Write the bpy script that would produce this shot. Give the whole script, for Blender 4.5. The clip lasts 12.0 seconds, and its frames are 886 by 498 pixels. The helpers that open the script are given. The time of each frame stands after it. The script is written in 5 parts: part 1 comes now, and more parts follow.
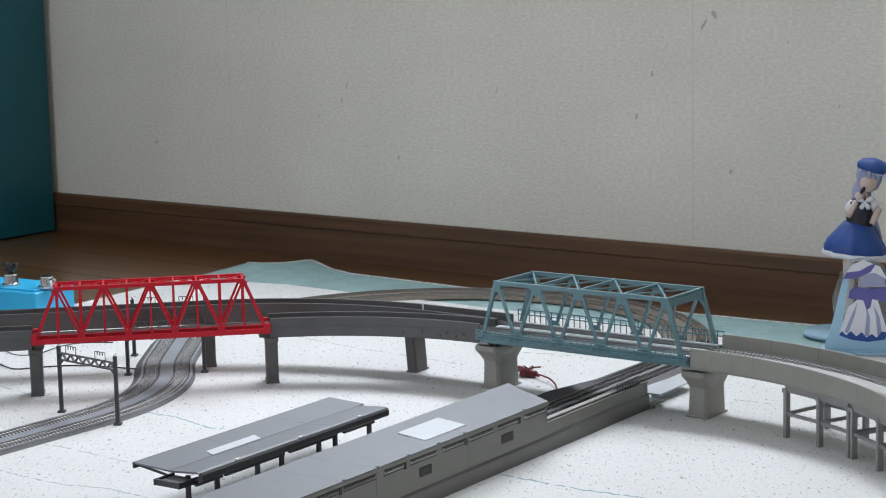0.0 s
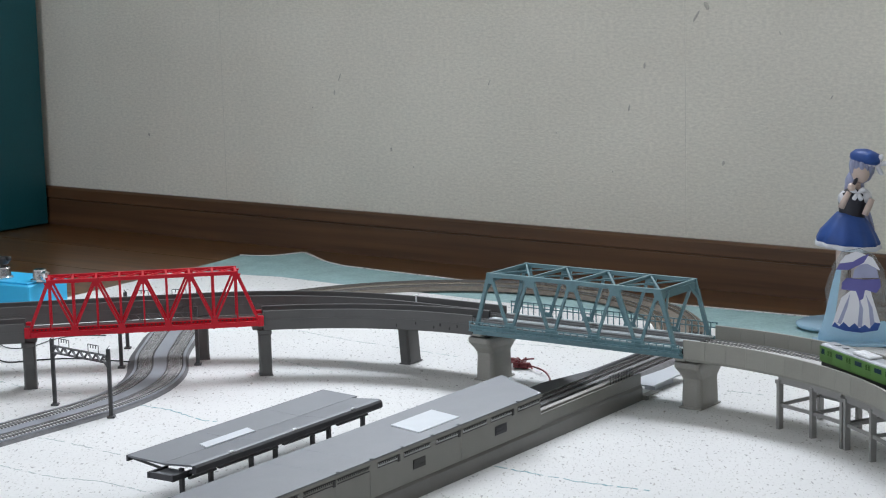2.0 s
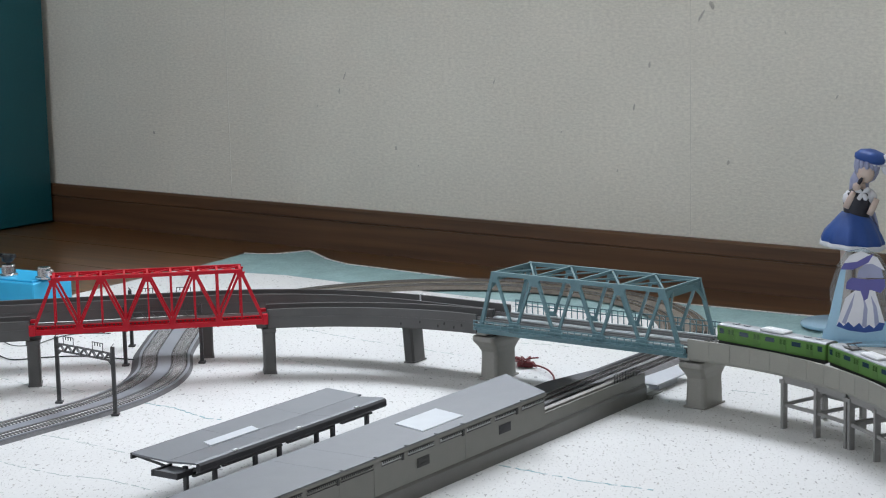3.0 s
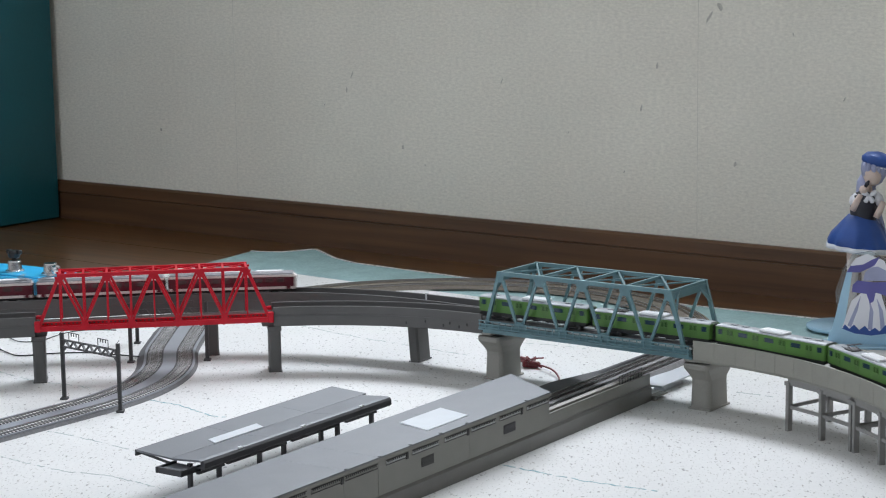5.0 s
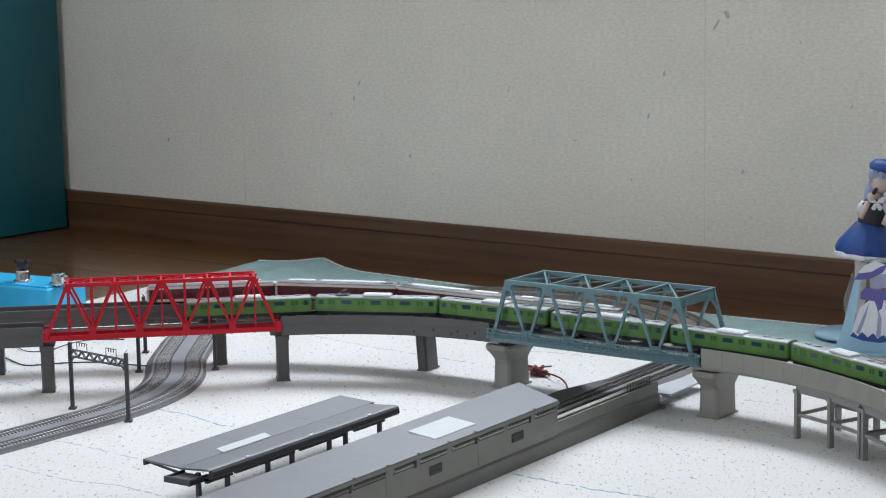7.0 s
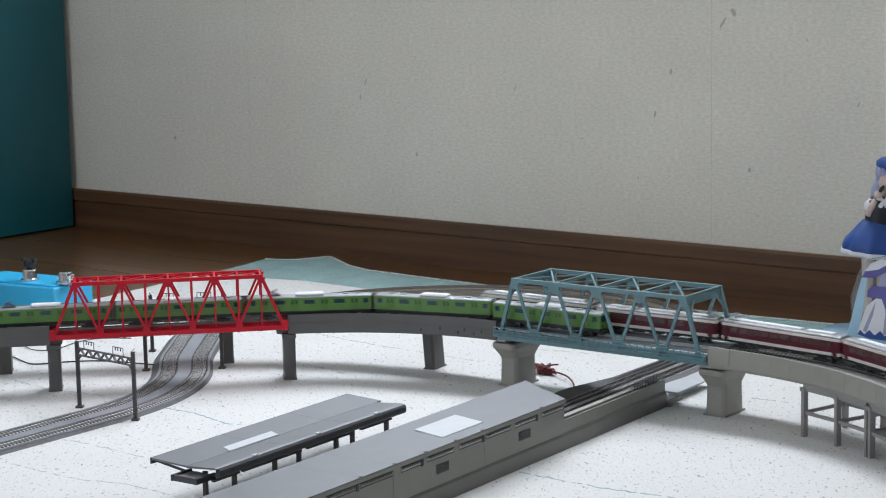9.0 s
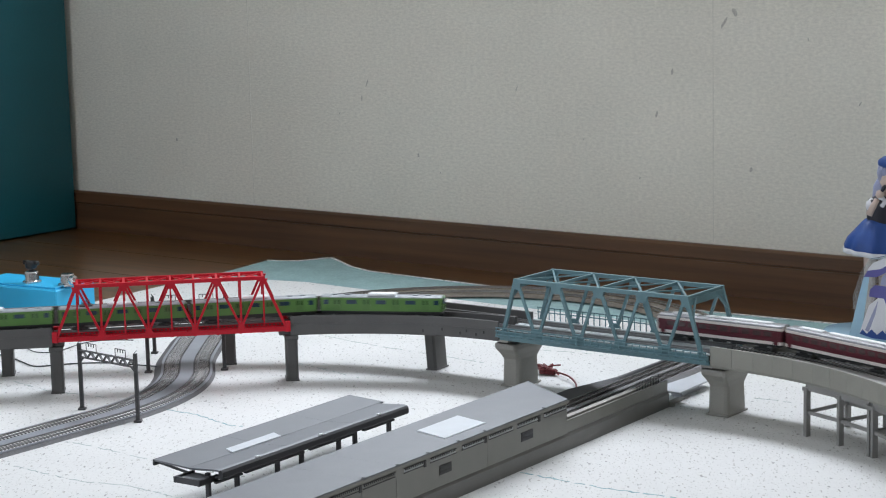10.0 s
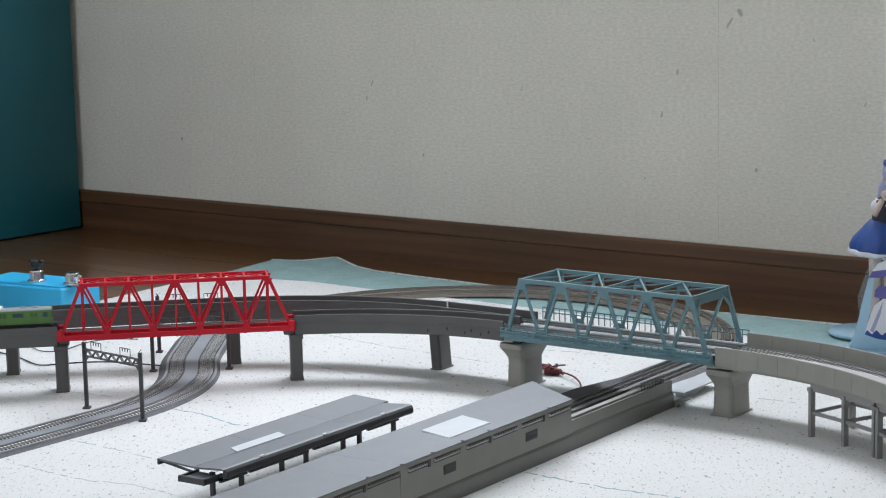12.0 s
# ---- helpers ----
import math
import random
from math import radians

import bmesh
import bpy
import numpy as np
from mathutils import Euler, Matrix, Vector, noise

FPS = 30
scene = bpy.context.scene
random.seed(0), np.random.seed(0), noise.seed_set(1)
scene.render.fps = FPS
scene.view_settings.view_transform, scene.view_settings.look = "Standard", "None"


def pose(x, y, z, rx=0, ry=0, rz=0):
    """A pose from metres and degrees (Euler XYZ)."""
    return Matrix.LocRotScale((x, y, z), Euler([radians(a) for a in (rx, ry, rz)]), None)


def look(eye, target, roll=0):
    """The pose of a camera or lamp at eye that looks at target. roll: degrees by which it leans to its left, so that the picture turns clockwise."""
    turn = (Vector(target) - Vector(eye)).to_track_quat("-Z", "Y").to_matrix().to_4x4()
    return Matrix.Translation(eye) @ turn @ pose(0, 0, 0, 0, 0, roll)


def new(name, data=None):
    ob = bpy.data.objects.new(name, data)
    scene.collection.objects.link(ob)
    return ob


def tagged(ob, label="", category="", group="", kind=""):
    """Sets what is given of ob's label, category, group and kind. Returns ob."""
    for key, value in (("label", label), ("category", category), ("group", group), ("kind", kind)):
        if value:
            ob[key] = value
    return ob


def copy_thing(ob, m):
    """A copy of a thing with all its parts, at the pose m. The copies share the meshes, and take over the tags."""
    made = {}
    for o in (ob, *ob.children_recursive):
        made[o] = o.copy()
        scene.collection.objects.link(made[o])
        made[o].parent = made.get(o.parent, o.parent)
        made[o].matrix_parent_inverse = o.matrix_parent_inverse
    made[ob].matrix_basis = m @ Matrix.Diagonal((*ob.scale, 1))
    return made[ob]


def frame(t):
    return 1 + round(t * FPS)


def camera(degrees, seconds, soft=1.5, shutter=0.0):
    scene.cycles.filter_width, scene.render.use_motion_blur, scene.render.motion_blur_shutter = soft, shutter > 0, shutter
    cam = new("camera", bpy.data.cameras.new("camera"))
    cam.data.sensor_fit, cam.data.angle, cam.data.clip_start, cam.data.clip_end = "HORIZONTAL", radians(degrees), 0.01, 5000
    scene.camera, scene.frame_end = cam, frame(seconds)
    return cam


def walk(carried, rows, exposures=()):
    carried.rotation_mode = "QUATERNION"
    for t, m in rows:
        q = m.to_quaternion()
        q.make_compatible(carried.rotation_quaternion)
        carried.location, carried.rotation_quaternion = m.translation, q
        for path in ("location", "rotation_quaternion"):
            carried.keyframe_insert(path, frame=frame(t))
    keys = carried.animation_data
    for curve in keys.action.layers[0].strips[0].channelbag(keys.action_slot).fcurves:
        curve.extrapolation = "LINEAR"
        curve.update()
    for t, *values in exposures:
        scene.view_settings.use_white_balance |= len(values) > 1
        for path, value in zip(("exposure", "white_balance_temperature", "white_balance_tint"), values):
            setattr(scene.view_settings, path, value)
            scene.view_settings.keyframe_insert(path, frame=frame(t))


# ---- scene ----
# ---- camera and its walk: a hand-held camera that stands still and turns slightly ----
MM = 0.001
EYE = (0.0, 0.0, 0.46325)


def aim(yaw, down, roll):
    """A pose at EYE, turned yaw degrees to the left and down degrees below level."""
    y, d = radians(yaw), radians(down)
    way = Vector((-math.sin(y) * math.cos(d), math.cos(y) * math.cos(d), -math.sin(d)))
    return look(EYE, Vector(EYE) + way, roll)


cam = camera(25.24, 12.0, soft=1.1, shutter=0.5)
walk(cam, [
    (0, aim(0.124, 8.813, -1.290)),
    (0.5, aim(0.063, 8.890, -1.063)),
    (1, aim(-0.038, 8.949, -0.914)),
    (1.5, aim(-0.084, 9.055, -1.174)),
    (2, aim(-0.074, 9.048, -1.405)),
    (2.5, aim(0.000, 9.056, -1.337)),
    (3, aim(0.058, 9.082, -1.272)),
    (5, aim(0.236, 9.095, -0.838)),
    (5.5, aim(0.282, 9.007, -1.007)),
    (6, aim(0.336, 8.918, -1.106)),
    (6.5, aim(0.408, 8.875, -1.170)),
    (7, aim(0.455, 8.843, -1.041)),
    (9, aim(0.650, 8.887, -1.135)),
    (9.5, aim(0.680, 8.884, -1.342)),
    (10, aim(0.706, 8.861, -1.331)),
    (10.5, aim(0.792, 8.860, -1.302)),
    (11, aim(0.835, 8.868, -1.255)),
    (11.5, aim(0.854, 8.866, -1.250)),
    (12, aim(0.849, 8.866, -1.237)),
])

# ---- world, sun, window light and an added south fill ----
world = bpy.data.worlds.new("world")
scene.world = world
world.use_nodes = True
wn = world.node_tree.nodes
sky = wn.new("ShaderNodeTexSky")
sky.sky_type, sky.sun_disc = "NISHITA", False
sky.sun_elevation, sky.sun_rotation = radians(40), radians(120)
world.node_tree.links.new(sky.outputs[0], wn["Background"].inputs[0])
wn["Background"].inputs[1].default_value = 0.1
scene.view_settings.exposure = 0.0

# ---- room frame: along the papered wall, and away from it ----
CORNER = Vector((-0.665, 3.335, 0))
ALONG = Vector((math.cos(radians(-37.2)), math.sin(radians(-37.2)), 0))
INWARD = Vector((ALONG.y, -ALONG.x, 0))
FLOOR_Z = -0.006
ROOM = (-0.75, 4.1, 4.3, 2.40)   # left, right, depth, ceiling height
WINDOW = (0.55, 1.7, 0.8, 1.5)
FILL_SOUTH = (-0.4, 1.9, 0.5, 2.1)
ROOM_M = Matrix.Translation(CORNER) @ Matrix(((ALONG.x, INWARD.x, 0), (ALONG.y, INWARD.y, 0), (0, 0, 1))).to_4x4()


def room(a, b, z):
    return CORNER + ALONG * a + INWARD * b + Vector((0, 0, z))


def area_lamp(name, at, towards, w, h, power, colour):
    data = bpy.data.lights.new(name, "AREA")
    data.shape, data.size, data.size_y, data.energy, data.color = "RECTANGLE", w, h, power, colour
    ob = new(name, data)
    ob.matrix_world = look(at, towards)
    return ob


mid = room((WINDOW[0] + WINDOW[1]) / 2, -0.06, (WINDOW[2] + WINDOW[3]) / 2)
area_lamp("unseen_daylight", mid, mid + INWARD, WINDOW[1] - WINDOW[0], WINDOW[3] - WINDOW[2], 56.0, (0.915, 0.972, 1.07))
# added fill lamp behind the eye, brightens the papered wall and near faces
south = room((FILL_SOUTH[0] + FILL_SOUTH[1]) / 2, ROOM[2] + 0.05, (FILL_SOUTH[2] + FILL_SOUTH[3]) / 2)
area_lamp("unseen_daylight", south, south - INWARD, FILL_SOUTH[1] - FILL_SOUTH[0], FILL_SOUTH[3] - FILL_SOUTH[2], 25.0, (0.915, 0.972, 1.07))


# ---- materials ----
def material(name, base, rough=0.5, metal=0.0, vary=0.12, scale=60.0, fine=900.0, bump=0.0, spec=0.5, per_object=0.0):
    """Principled colour with two scales of variation, in metres."""
    m = bpy.data.materials.new(name)
    m.use_nodes = True
    nt = m.node_tree
    n, l = nt.nodes, nt.links
    p = n["Principled BSDF"]
    p.inputs["Roughness"].default_value, p.inputs["Metallic"].default_value = rough, metal
    p.inputs["Specular IOR Level"].default_value = spec
    tc = n.new("ShaderNodeTexCoord")
    a, b = n.new("ShaderNodeTexNoise"), n.new("ShaderNodeTexNoise")
    a.inputs["Scale"].default_value, b.inputs["Scale"].default_value = scale, fine
    a.inputs["Detail"].default_value = 4
    for t in (a, b):
        l.new(tc.outputs["Object"], t.inputs["Vector"])
    mx = n.new("ShaderNodeMath")
    mx.operation = "ADD"
    l.new(a.outputs["Fac"], mx.inputs[0])
    l.new(b.outputs["Fac"], mx.inputs[1])
    last = mx
    if per_object:
        oi = n.new("ShaderNodeObjectInfo")
        k = n.new("ShaderNodeMath")
        k.operation = "MULTIPLY_ADD"
        k.inputs[1].default_value = per_object
        l.new(oi.outputs["Random"], k.inputs[0])
        l.new(mx.outputs[0], k.inputs[2])
        last = k
    r = n.new("ShaderNodeMapRange")
    r.inputs["From Min"].default_value, r.inputs["From Max"].default_value = 0.6, 1.4
    r.inputs["To Min"].default_value, r.inputs["To Max"].default_value = 1 - vary, 1 + vary
    l.new(last.outputs[0], r.inputs["Value"])
    mul = n.new("ShaderNodeVectorMath")
    mul.operation = "SCALE"
    mul.inputs[0].default_value = base
    l.new(r.outputs[0], mul.inputs["Scale"])
    l.new(mul.outputs[0], p.inputs["Base Color"])
    if bump:
        bp = n.new("ShaderNodeBump")
        bp.inputs["Strength"].default_value, bp.inputs["Distance"].default_value = bump, 0.0006
        l.new(b.outputs["Fac"], bp.inputs["Height"])
        l.new(bp.outputs[0], p.inputs["Normal"])
    return m


def nodes_of(m):
    return m.node_tree.nodes, m.node_tree.links, m.node_tree.nodes["Principled BSDF"]


def flecked(name, base, fleck):
    """Recycled foam: pale ground with short dark and tan flecks pressed into it."""
    m = material(name, base, 0.85, vary=0.05, scale=9, fine=260, bump=0.25)
    n, l, p = nodes_of(m)
    src = p.inputs["Base Color"].links[0].from_socket
    tc = n.new("ShaderNodeTexCoord")
    col = src
    for size, low, high, tint, turn in ((215, 0.67, 0.71, fleck, 0.5), (300, 0.66, 0.71, (0.20, 0.17, 0.12), -0.9), (420, 0.62, 0.70, (0.34, 0.33, 0.30), 2.0)):
        mp = n.new("ShaderNodeMapping")
        mp.inputs["Rotation"].default_value = (0, 0, turn)
        mp.inputs["Scale"].default_value = (1, 0.42, 1)
        l.new(tc.outputs["Object"], mp.inputs["Vector"])
        nz = n.new("ShaderNodeTexNoise")
        nz.inputs["Scale"].default_value, nz.inputs["Detail"].default_value = size, 1.5
        l.new(mp.outputs[0], nz.inputs["Vector"])
        rg = n.new("ShaderNodeMapRange")
        rg.inputs["From Min"].default_value, rg.inputs["From Max"].default_value = low, high
        rg.inputs["To Max"].default_value = 0.54
        l.new(nz.outputs["Fac"], rg.inputs["Value"])
        mix = n.new("ShaderNodeMix")
        mix.data_type = "RGBA"
        l.new(rg.outputs[0], mix.inputs["Factor"])
        l.new(col, mix.inputs["A"])
        mix.inputs["B"].default_value = (*tint, 1)
        col = mix.outputs["Result"]
    l.new(col, p.inputs["Base Color"])
    return m


def grained(name, dark, light, rough, stretch=(4, 90, 90), coat=0.0):
    """Wood with a long grain along the object's own x."""
    m = material(name, light, rough, vary=0.1, scale=3, fine=600, bump=0.03)
    n, l, p = nodes_of(m)
    tc = n.new("ShaderNodeTexCoord")
    mp = n.new("ShaderNodeMapping")
    mp.inputs["Scale"].default_value = stretch
    l.new(tc.outputs["Object"], mp.inputs["Vector"])
    nz = n.new("ShaderNodeTexNoise")
    nz.inputs["Scale"].default_value, nz.inputs["Detail"].default_value = 1.0, 6
    l.new(mp.outputs[0], nz.inputs["Vector"])
    cr = n.new("ShaderNodeValToRGB")
    cr.color_ramp.elements[0].position, cr.color_ramp.elements[1].position = 0.35, 0.68
    cr.color_ramp.elements[0].color, cr.color_ramp.elements[1].color = (*dark, 1), (*light, 1)
    l.new(nz.outputs["Fac"], cr.inputs["Fac"])
    l.new(cr.outputs[0], p.inputs["Base Color"])
    p.inputs["Coat Weight"].default_value = coat
    p.inputs["Coat Roughness"].default_value = 0.12
    return m


def papered(name, base):
    """Woven vinyl wallpaper: fine horizontal ribs broken by noise, and faint grime."""
    m = material(name, base, 0.8, vary=0.07, scale=5.5, fine=330, bump=0.0)
    n, l, p = nodes_of(m)
    tc = n.new("ShaderNodeTexCoord")
    mp = n.new("ShaderNodeMapping")
    mp.inputs["Scale"].default_value = (150, 150, 340)
    l.new(tc.outputs["Object"], mp.inputs["Vector"])
    nz = n.new("ShaderNodeTexNoise")
    nz.inputs["Scale"].default_value, nz.inputs["Detail"].default_value = 1.0, 3
    l.new(mp.outputs[0], nz.inputs["Vector"])
    bp = n.new("ShaderNodeBump")
    bp.inputs["Strength"].default_value, bp.inputs["Distance"].default_value = 0.35, 0.0012
    l.new(nz.outputs["Fac"], bp.inputs["Height"])
    l.new(bp.outputs[0], p.inputs["Normal"])
    src = p.inputs["Base Color"].links[0].from_socket
    mr = n.new("ShaderNodeMapRange")
    mr.inputs["From Min"].default_value, mr.inputs["From Max"].default_value = 0.3, 0.7
    mr.inputs["To Min"].default_value, mr.inputs["To Max"].default_value = 0.91, 1.07
    l.new(nz.outputs["Fac"], mr.inputs["Value"])
    sc = n.new("ShaderNodeVectorMath")
    sc.operation = "SCALE"
    l.new(src, sc.inputs[0])
    l.new(mr.outputs[0], sc.inputs["Scale"])
    l.new(sc.outputs[0], p.inputs["Base Color"])
    return m


FOAM = flecked("foam_white", (0.69, 0.69, 0.675), (0.10, 0.10, 0.09))
FOAM_TEAL = material("foam_teal", (0.27, 0.41, 0.41), 0.85, vary=0.2, scale=25, fine=300, bump=0.3)
LINE_TEAL = material("teal_line", (0.27, 0.42, 0.44), 0.85, vary=0.3, scale=120, fine=400)
LINE_GREY = material("grey_line", (0.40, 0.47, 0.45), 0.85, vary=0.3, scale=120, fine=400)
WALLPAPER = papered("wallpaper", (0.78, 0.745, 0.655))
PLAIN_WALL = material("plaster", (0.78, 0.775, 0.75), 0.85, vary=0.05, scale=4)
SEAM = material("paper_seam", (0.655, 0.625, 0.55), 0.85, vary=0.2, scale=12)
STAIN = material("wall_stain", (0.50, 0.475, 0.42), 0.9, vary=0.3, scale=200)
WOOD = grained("floor_wood", (0.075, 0.031, 0.009), (0.172, 0.076, 0.021), 0.28, (3, 55, 55), coat=0.35)
BOARD = grained("baseboard_wood", (0.080, 0.037, 0.017), (0.146, 0.069, 0.029), 0.45, (3, 80, 80))
TEAL = material("teal_panel", (0.003, 0.088, 0.110), 0.42, vary=0.10, scale=3, fine=300, bump=0.04)
RED = material("red_plastic", (0.56, 0.010, 0.026), 0.36, vary=0.08, scale=90, spec=0.3)
BLUE_GREY = material("blue_grey_plastic", (0.138, 0.252, 0.282), 0.30, vary=0.09, scale=90)
DARK_GREY = material("dark_grey_plastic", (0.105, 0.102, 0.10), 0.48, vary=0.10, scale=45, bump=0.05)
PIER_GREY = material("pier_grey_plastic", (0.10, 0.098, 0.095), 0.5, vary=0.1, scale=60)
LIGHT_GREY = material("light_grey_plastic", (0.30, 0.295, 0.26), 0.5, vary=0.08, scale=50, bump=0.05, per_object=0.25)
PIER_LIGHT = material("light_pier_plastic", (0.31, 0.30, 0.27), 0.5, vary=0.09, scale=55)
TRESTLE = material("trestle_plastic", (0.27, 0.265, 0.255), 0.45, vary=0.08, scale=70)
STATION = material("station_wall_plastic", (0.205, 0.20, 0.18), 0.42, vary=0.07, scale=60, bump=0.04)
ROOF = material("station_roof_plastic", (0.165, 0.174, 0.188), 0.56, vary=0.07, scale=40, bump=0.05)
CANOPY_DARK = material("canopy_edge_plastic", (0.045, 0.045, 0.05), 0.58, vary=0.12, scale=80)
SLAT = material("dark_slat", (0.03, 0.03, 0.028), 0.5)
SKYLIGHT = material("skylight_plastic", (0.76, 0.80, 0.84), 0.22, vary=0.04, scale=80)
BALLAST = material("ballast", (0.235, 0.23, 0.235), 0.8, vary=0.28, scale=160, fine=1400, bump=0.6)
GUARD = material("pale_guard", (0.56, 0.61, 0.62), 0.5, vary=0.1, scale=150)
BALLAST_MID = material("dark_grey_bed", (0.13, 0.128, 0.13), 0.7, vary=0.25, scale=160, fine=1400, bump=0.5)
SLAB = material("blue_grey_slab", (0.29, 0.305, 0.335), 0.4, vary=0.12, scale=40, fine=500)
BALLAST_DARK = material("viaduct_bed", (0.10, 0.095, 0.09), 0.75, vary=0.25, scale=160, fine=1400, bump=0.6)
VIADUCT_PALE = material("pale_viaduct_bed", (0.44, 0.435, 0.42), 0.7, vary=0.15, scale=160, fine=1400, bump=0.3)
SLEEPER = material("sleeper_plastic", (0.33, 0.31, 0.29), 0.6, vary=0.2, scale=150)
BASE_GREY = material("platform_base_plastic", (0.15, 0.145, 0.135), 0.36, vary=0.08, scale=60)
PALE_BED = material("pale_bed", (0.80, 0.79, 0.77), 0.8, vary=0.2, scale=200)
SLEEPER_BROWN = material("brown_sleeper_plastic", (0.055, 0.050, 0.047), 0.6, vary=0.2, scale=150)
SLEEPER_DARK = material("dark_sleeper_plastic", (0.050, 0.042, 0.038), 0.6, vary=0.2, scale=150)
SLEEPER_TAN = material("tan_sleeper_plastic", (0.20, 0.165, 0.125), 0.6, vary=0.2, scale=150)
BED_TAN = material("tan_bed", (0.19, 0.165, 0.135), 0.8, vary=0.25, scale=160, fine=1400, bump=0.6)
RAIL = material("rail_metal", (0.33, 0.33, 0.33), 0.36, metal=0.6, vary=0.15, scale=200)
STEEL_DARK = material("gantry_plastic", (0.072, 0.072, 0.074), 0.5, vary=0.15, scale=150)
GREEN = material("green_car", (0.086, 0.212, 0.040), 0.36, vary=0.06, scale=90)
GREEN_DOOR = material("green_door", (0.078, 0.185, 0.038), 0.4, vary=0.08, scale=120)
ROOF_GREY = material("car_roof", (0.29, 0.31, 0.33), 0.42, vary=0.1, scale=120)
PLATE_PALE = material("pale_plate_plastic", (0.50, 0.52, 0.55), 0.5, vary=0.06, scale=60)
WHITE = material("white_plastic", (0.84, 0.85, 0.86), 0.4, vary=0.04, scale=120)
UNDER = material("underframe", (0.018, 0.018, 0.019), 0.55, vary=0.2, scale=200)
GLASS = material("car_glass", (0.018, 0.045, 0.075), 0.08, vary=0.1, scale=100)
DOOR_GLASS = material("door_glass", (0.045, 0.11, 0.03), 0.15, vary=0.1, scale=100)
ROOF_DARK = material("dark_car_roof", (0.20, 0.20, 0.21), 0.45, vary=0.1, scale=120)
CRIMSON = material("crimson_car", (0.110, 0.010, 0.022), 0.32, vary=0.08, scale=90)
CREAM = material("cream_car", (0.78, 0.72, 0.68), 0.36, vary=0.05, scale=90)
# opaque pane, its colour lightened for background light showing through the car
BACKLIT_GLASS = material("backlit_car_glass", (0.10, 0.06, 0.062), 0.14, vary=0.2, scale=100)
SKY_BLUE = material("light_blue_case", (0.030, 0.42, 0.72), 0.42, vary=0.06, scale=50)
CHROME = material("chrome", (0.66, 0.66, 0.67), 0.18, metal=1.0, vary=0.05, scale=100)
BLACK = material("black_plastic", (0.012, 0.012, 0.013), 0.35, vary=0.1, scale=100)
WIRE_RED = material("red_wire", (0.15, 0.008, 0.013), 0.4, vary=0.1, scale=100)
WIRE_BLACK = material("black_wire", (0.014, 0.014, 0.015), 0.45, vary=0.1, scale=100)
FIG_BLUE = material("figure_blue", (0.020, 0.075, 0.30), 0.45, vary=0.12, scale=60)
FIG_DARK = material("figure_dark", (0.020, 0.020, 0.032), 0.5, vary=0.12, scale=60)
FIG_LILAC = material("figure_lilac", (0.34, 0.36, 0.52), 0.45, vary=0.12, scale=60)
FIG_SKIN = material("figure_pale", (0.66, 0.52, 0.45), 0.5, vary=0.05, scale=60)
FIG_WHITE = material("figure_white", (0.78, 0.78, 0.82), 0.5, vary=0.06, scale=60)
FIG_VIOLET = material("figure_violet", (0.12, 0.115, 0.36), 0.4, vary=0.12, scale=60)
ICE = material("ice_blue_plastic", (0.46, 0.72, 0.90), 0.18, vary=0.08, scale=60)
ICE.node_tree.nodes["Principled BSDF"].inputs["Transmission Weight"].default_value = 0.2
CLEAR = material("clear_acrylic", (0.86, 0.93, 0.96), 0.06, vary=0.02, scale=60)
CLEAR.node_tree.nodes["Principled BSDF"].inputs["Transmission Weight"].default_value = 0.92


# ---- mesh helpers (millimetres in, metres out) ----
def mesh_of(name, bm, *mats):
    bmesh.ops.recalc_face_normals(bm, faces=bm.faces)
    me = bpy.data.meshes.new(name)
    bm.to_mesh(me)
    bm.free()
    for m in mats:
        me.materials.append(m)
    return me


def part(name, bm, mat, parent=None, label="", at=None):
    """One mesh object of bm under a thing or a part."""
    mats = mat if isinstance(mat, (list, tuple)) else [mat]
    ob = new(name, mesh_of(name, bm, *mats))
    if parent:
        ob.parent = parent
    if at is not None:
        ob.matrix_basis = at
    if label:
        ob["label"] = label
    return ob


def share(name, ob, at, parent):
    """Another object on ob's mesh."""
    o = new(name, ob.data)
    o.parent = parent
    o.matrix_basis = at
    return o


def thing(name, label, category, group="", at=None):
    e = new(name)
    e.empty_display_size = 0.01
    if at is not None:
        e.matrix_basis = at
    return tagged(e, label, category, group)


def mm(x, y, z=0.0, turn=0.0):
    return pose(x * MM, y * MM, z * MM, 0, 0, turn)


def box(bm, x0, x1, y0, y1, z0, z1, m=None, mat=0, bevel=0.0):
    vs = [Vector((x, y, z)) * MM for x in (x0, x1) for y in (y0, y1) for z in (z0, z1)]
    if m is not None:
        vs = [m @ v for v in vs]
    v = [bm.verts.new(c) for c in vs]
    fs = [bm.faces.new([v[i] for i in q]) for q in ((0, 1, 3, 2), (4, 6, 7, 5), (0, 4, 5, 1), (2, 3, 7, 6), (0, 2, 6, 4), (1, 5, 7, 3))]
    for f in fs:
        f.material_index = mat
    if bevel:
        bmesh.ops.bevel(bm, geom=list({e for f in fs for e in f.edges}), offset=bevel * MM, segments=1, affect="EDGES")
    return v


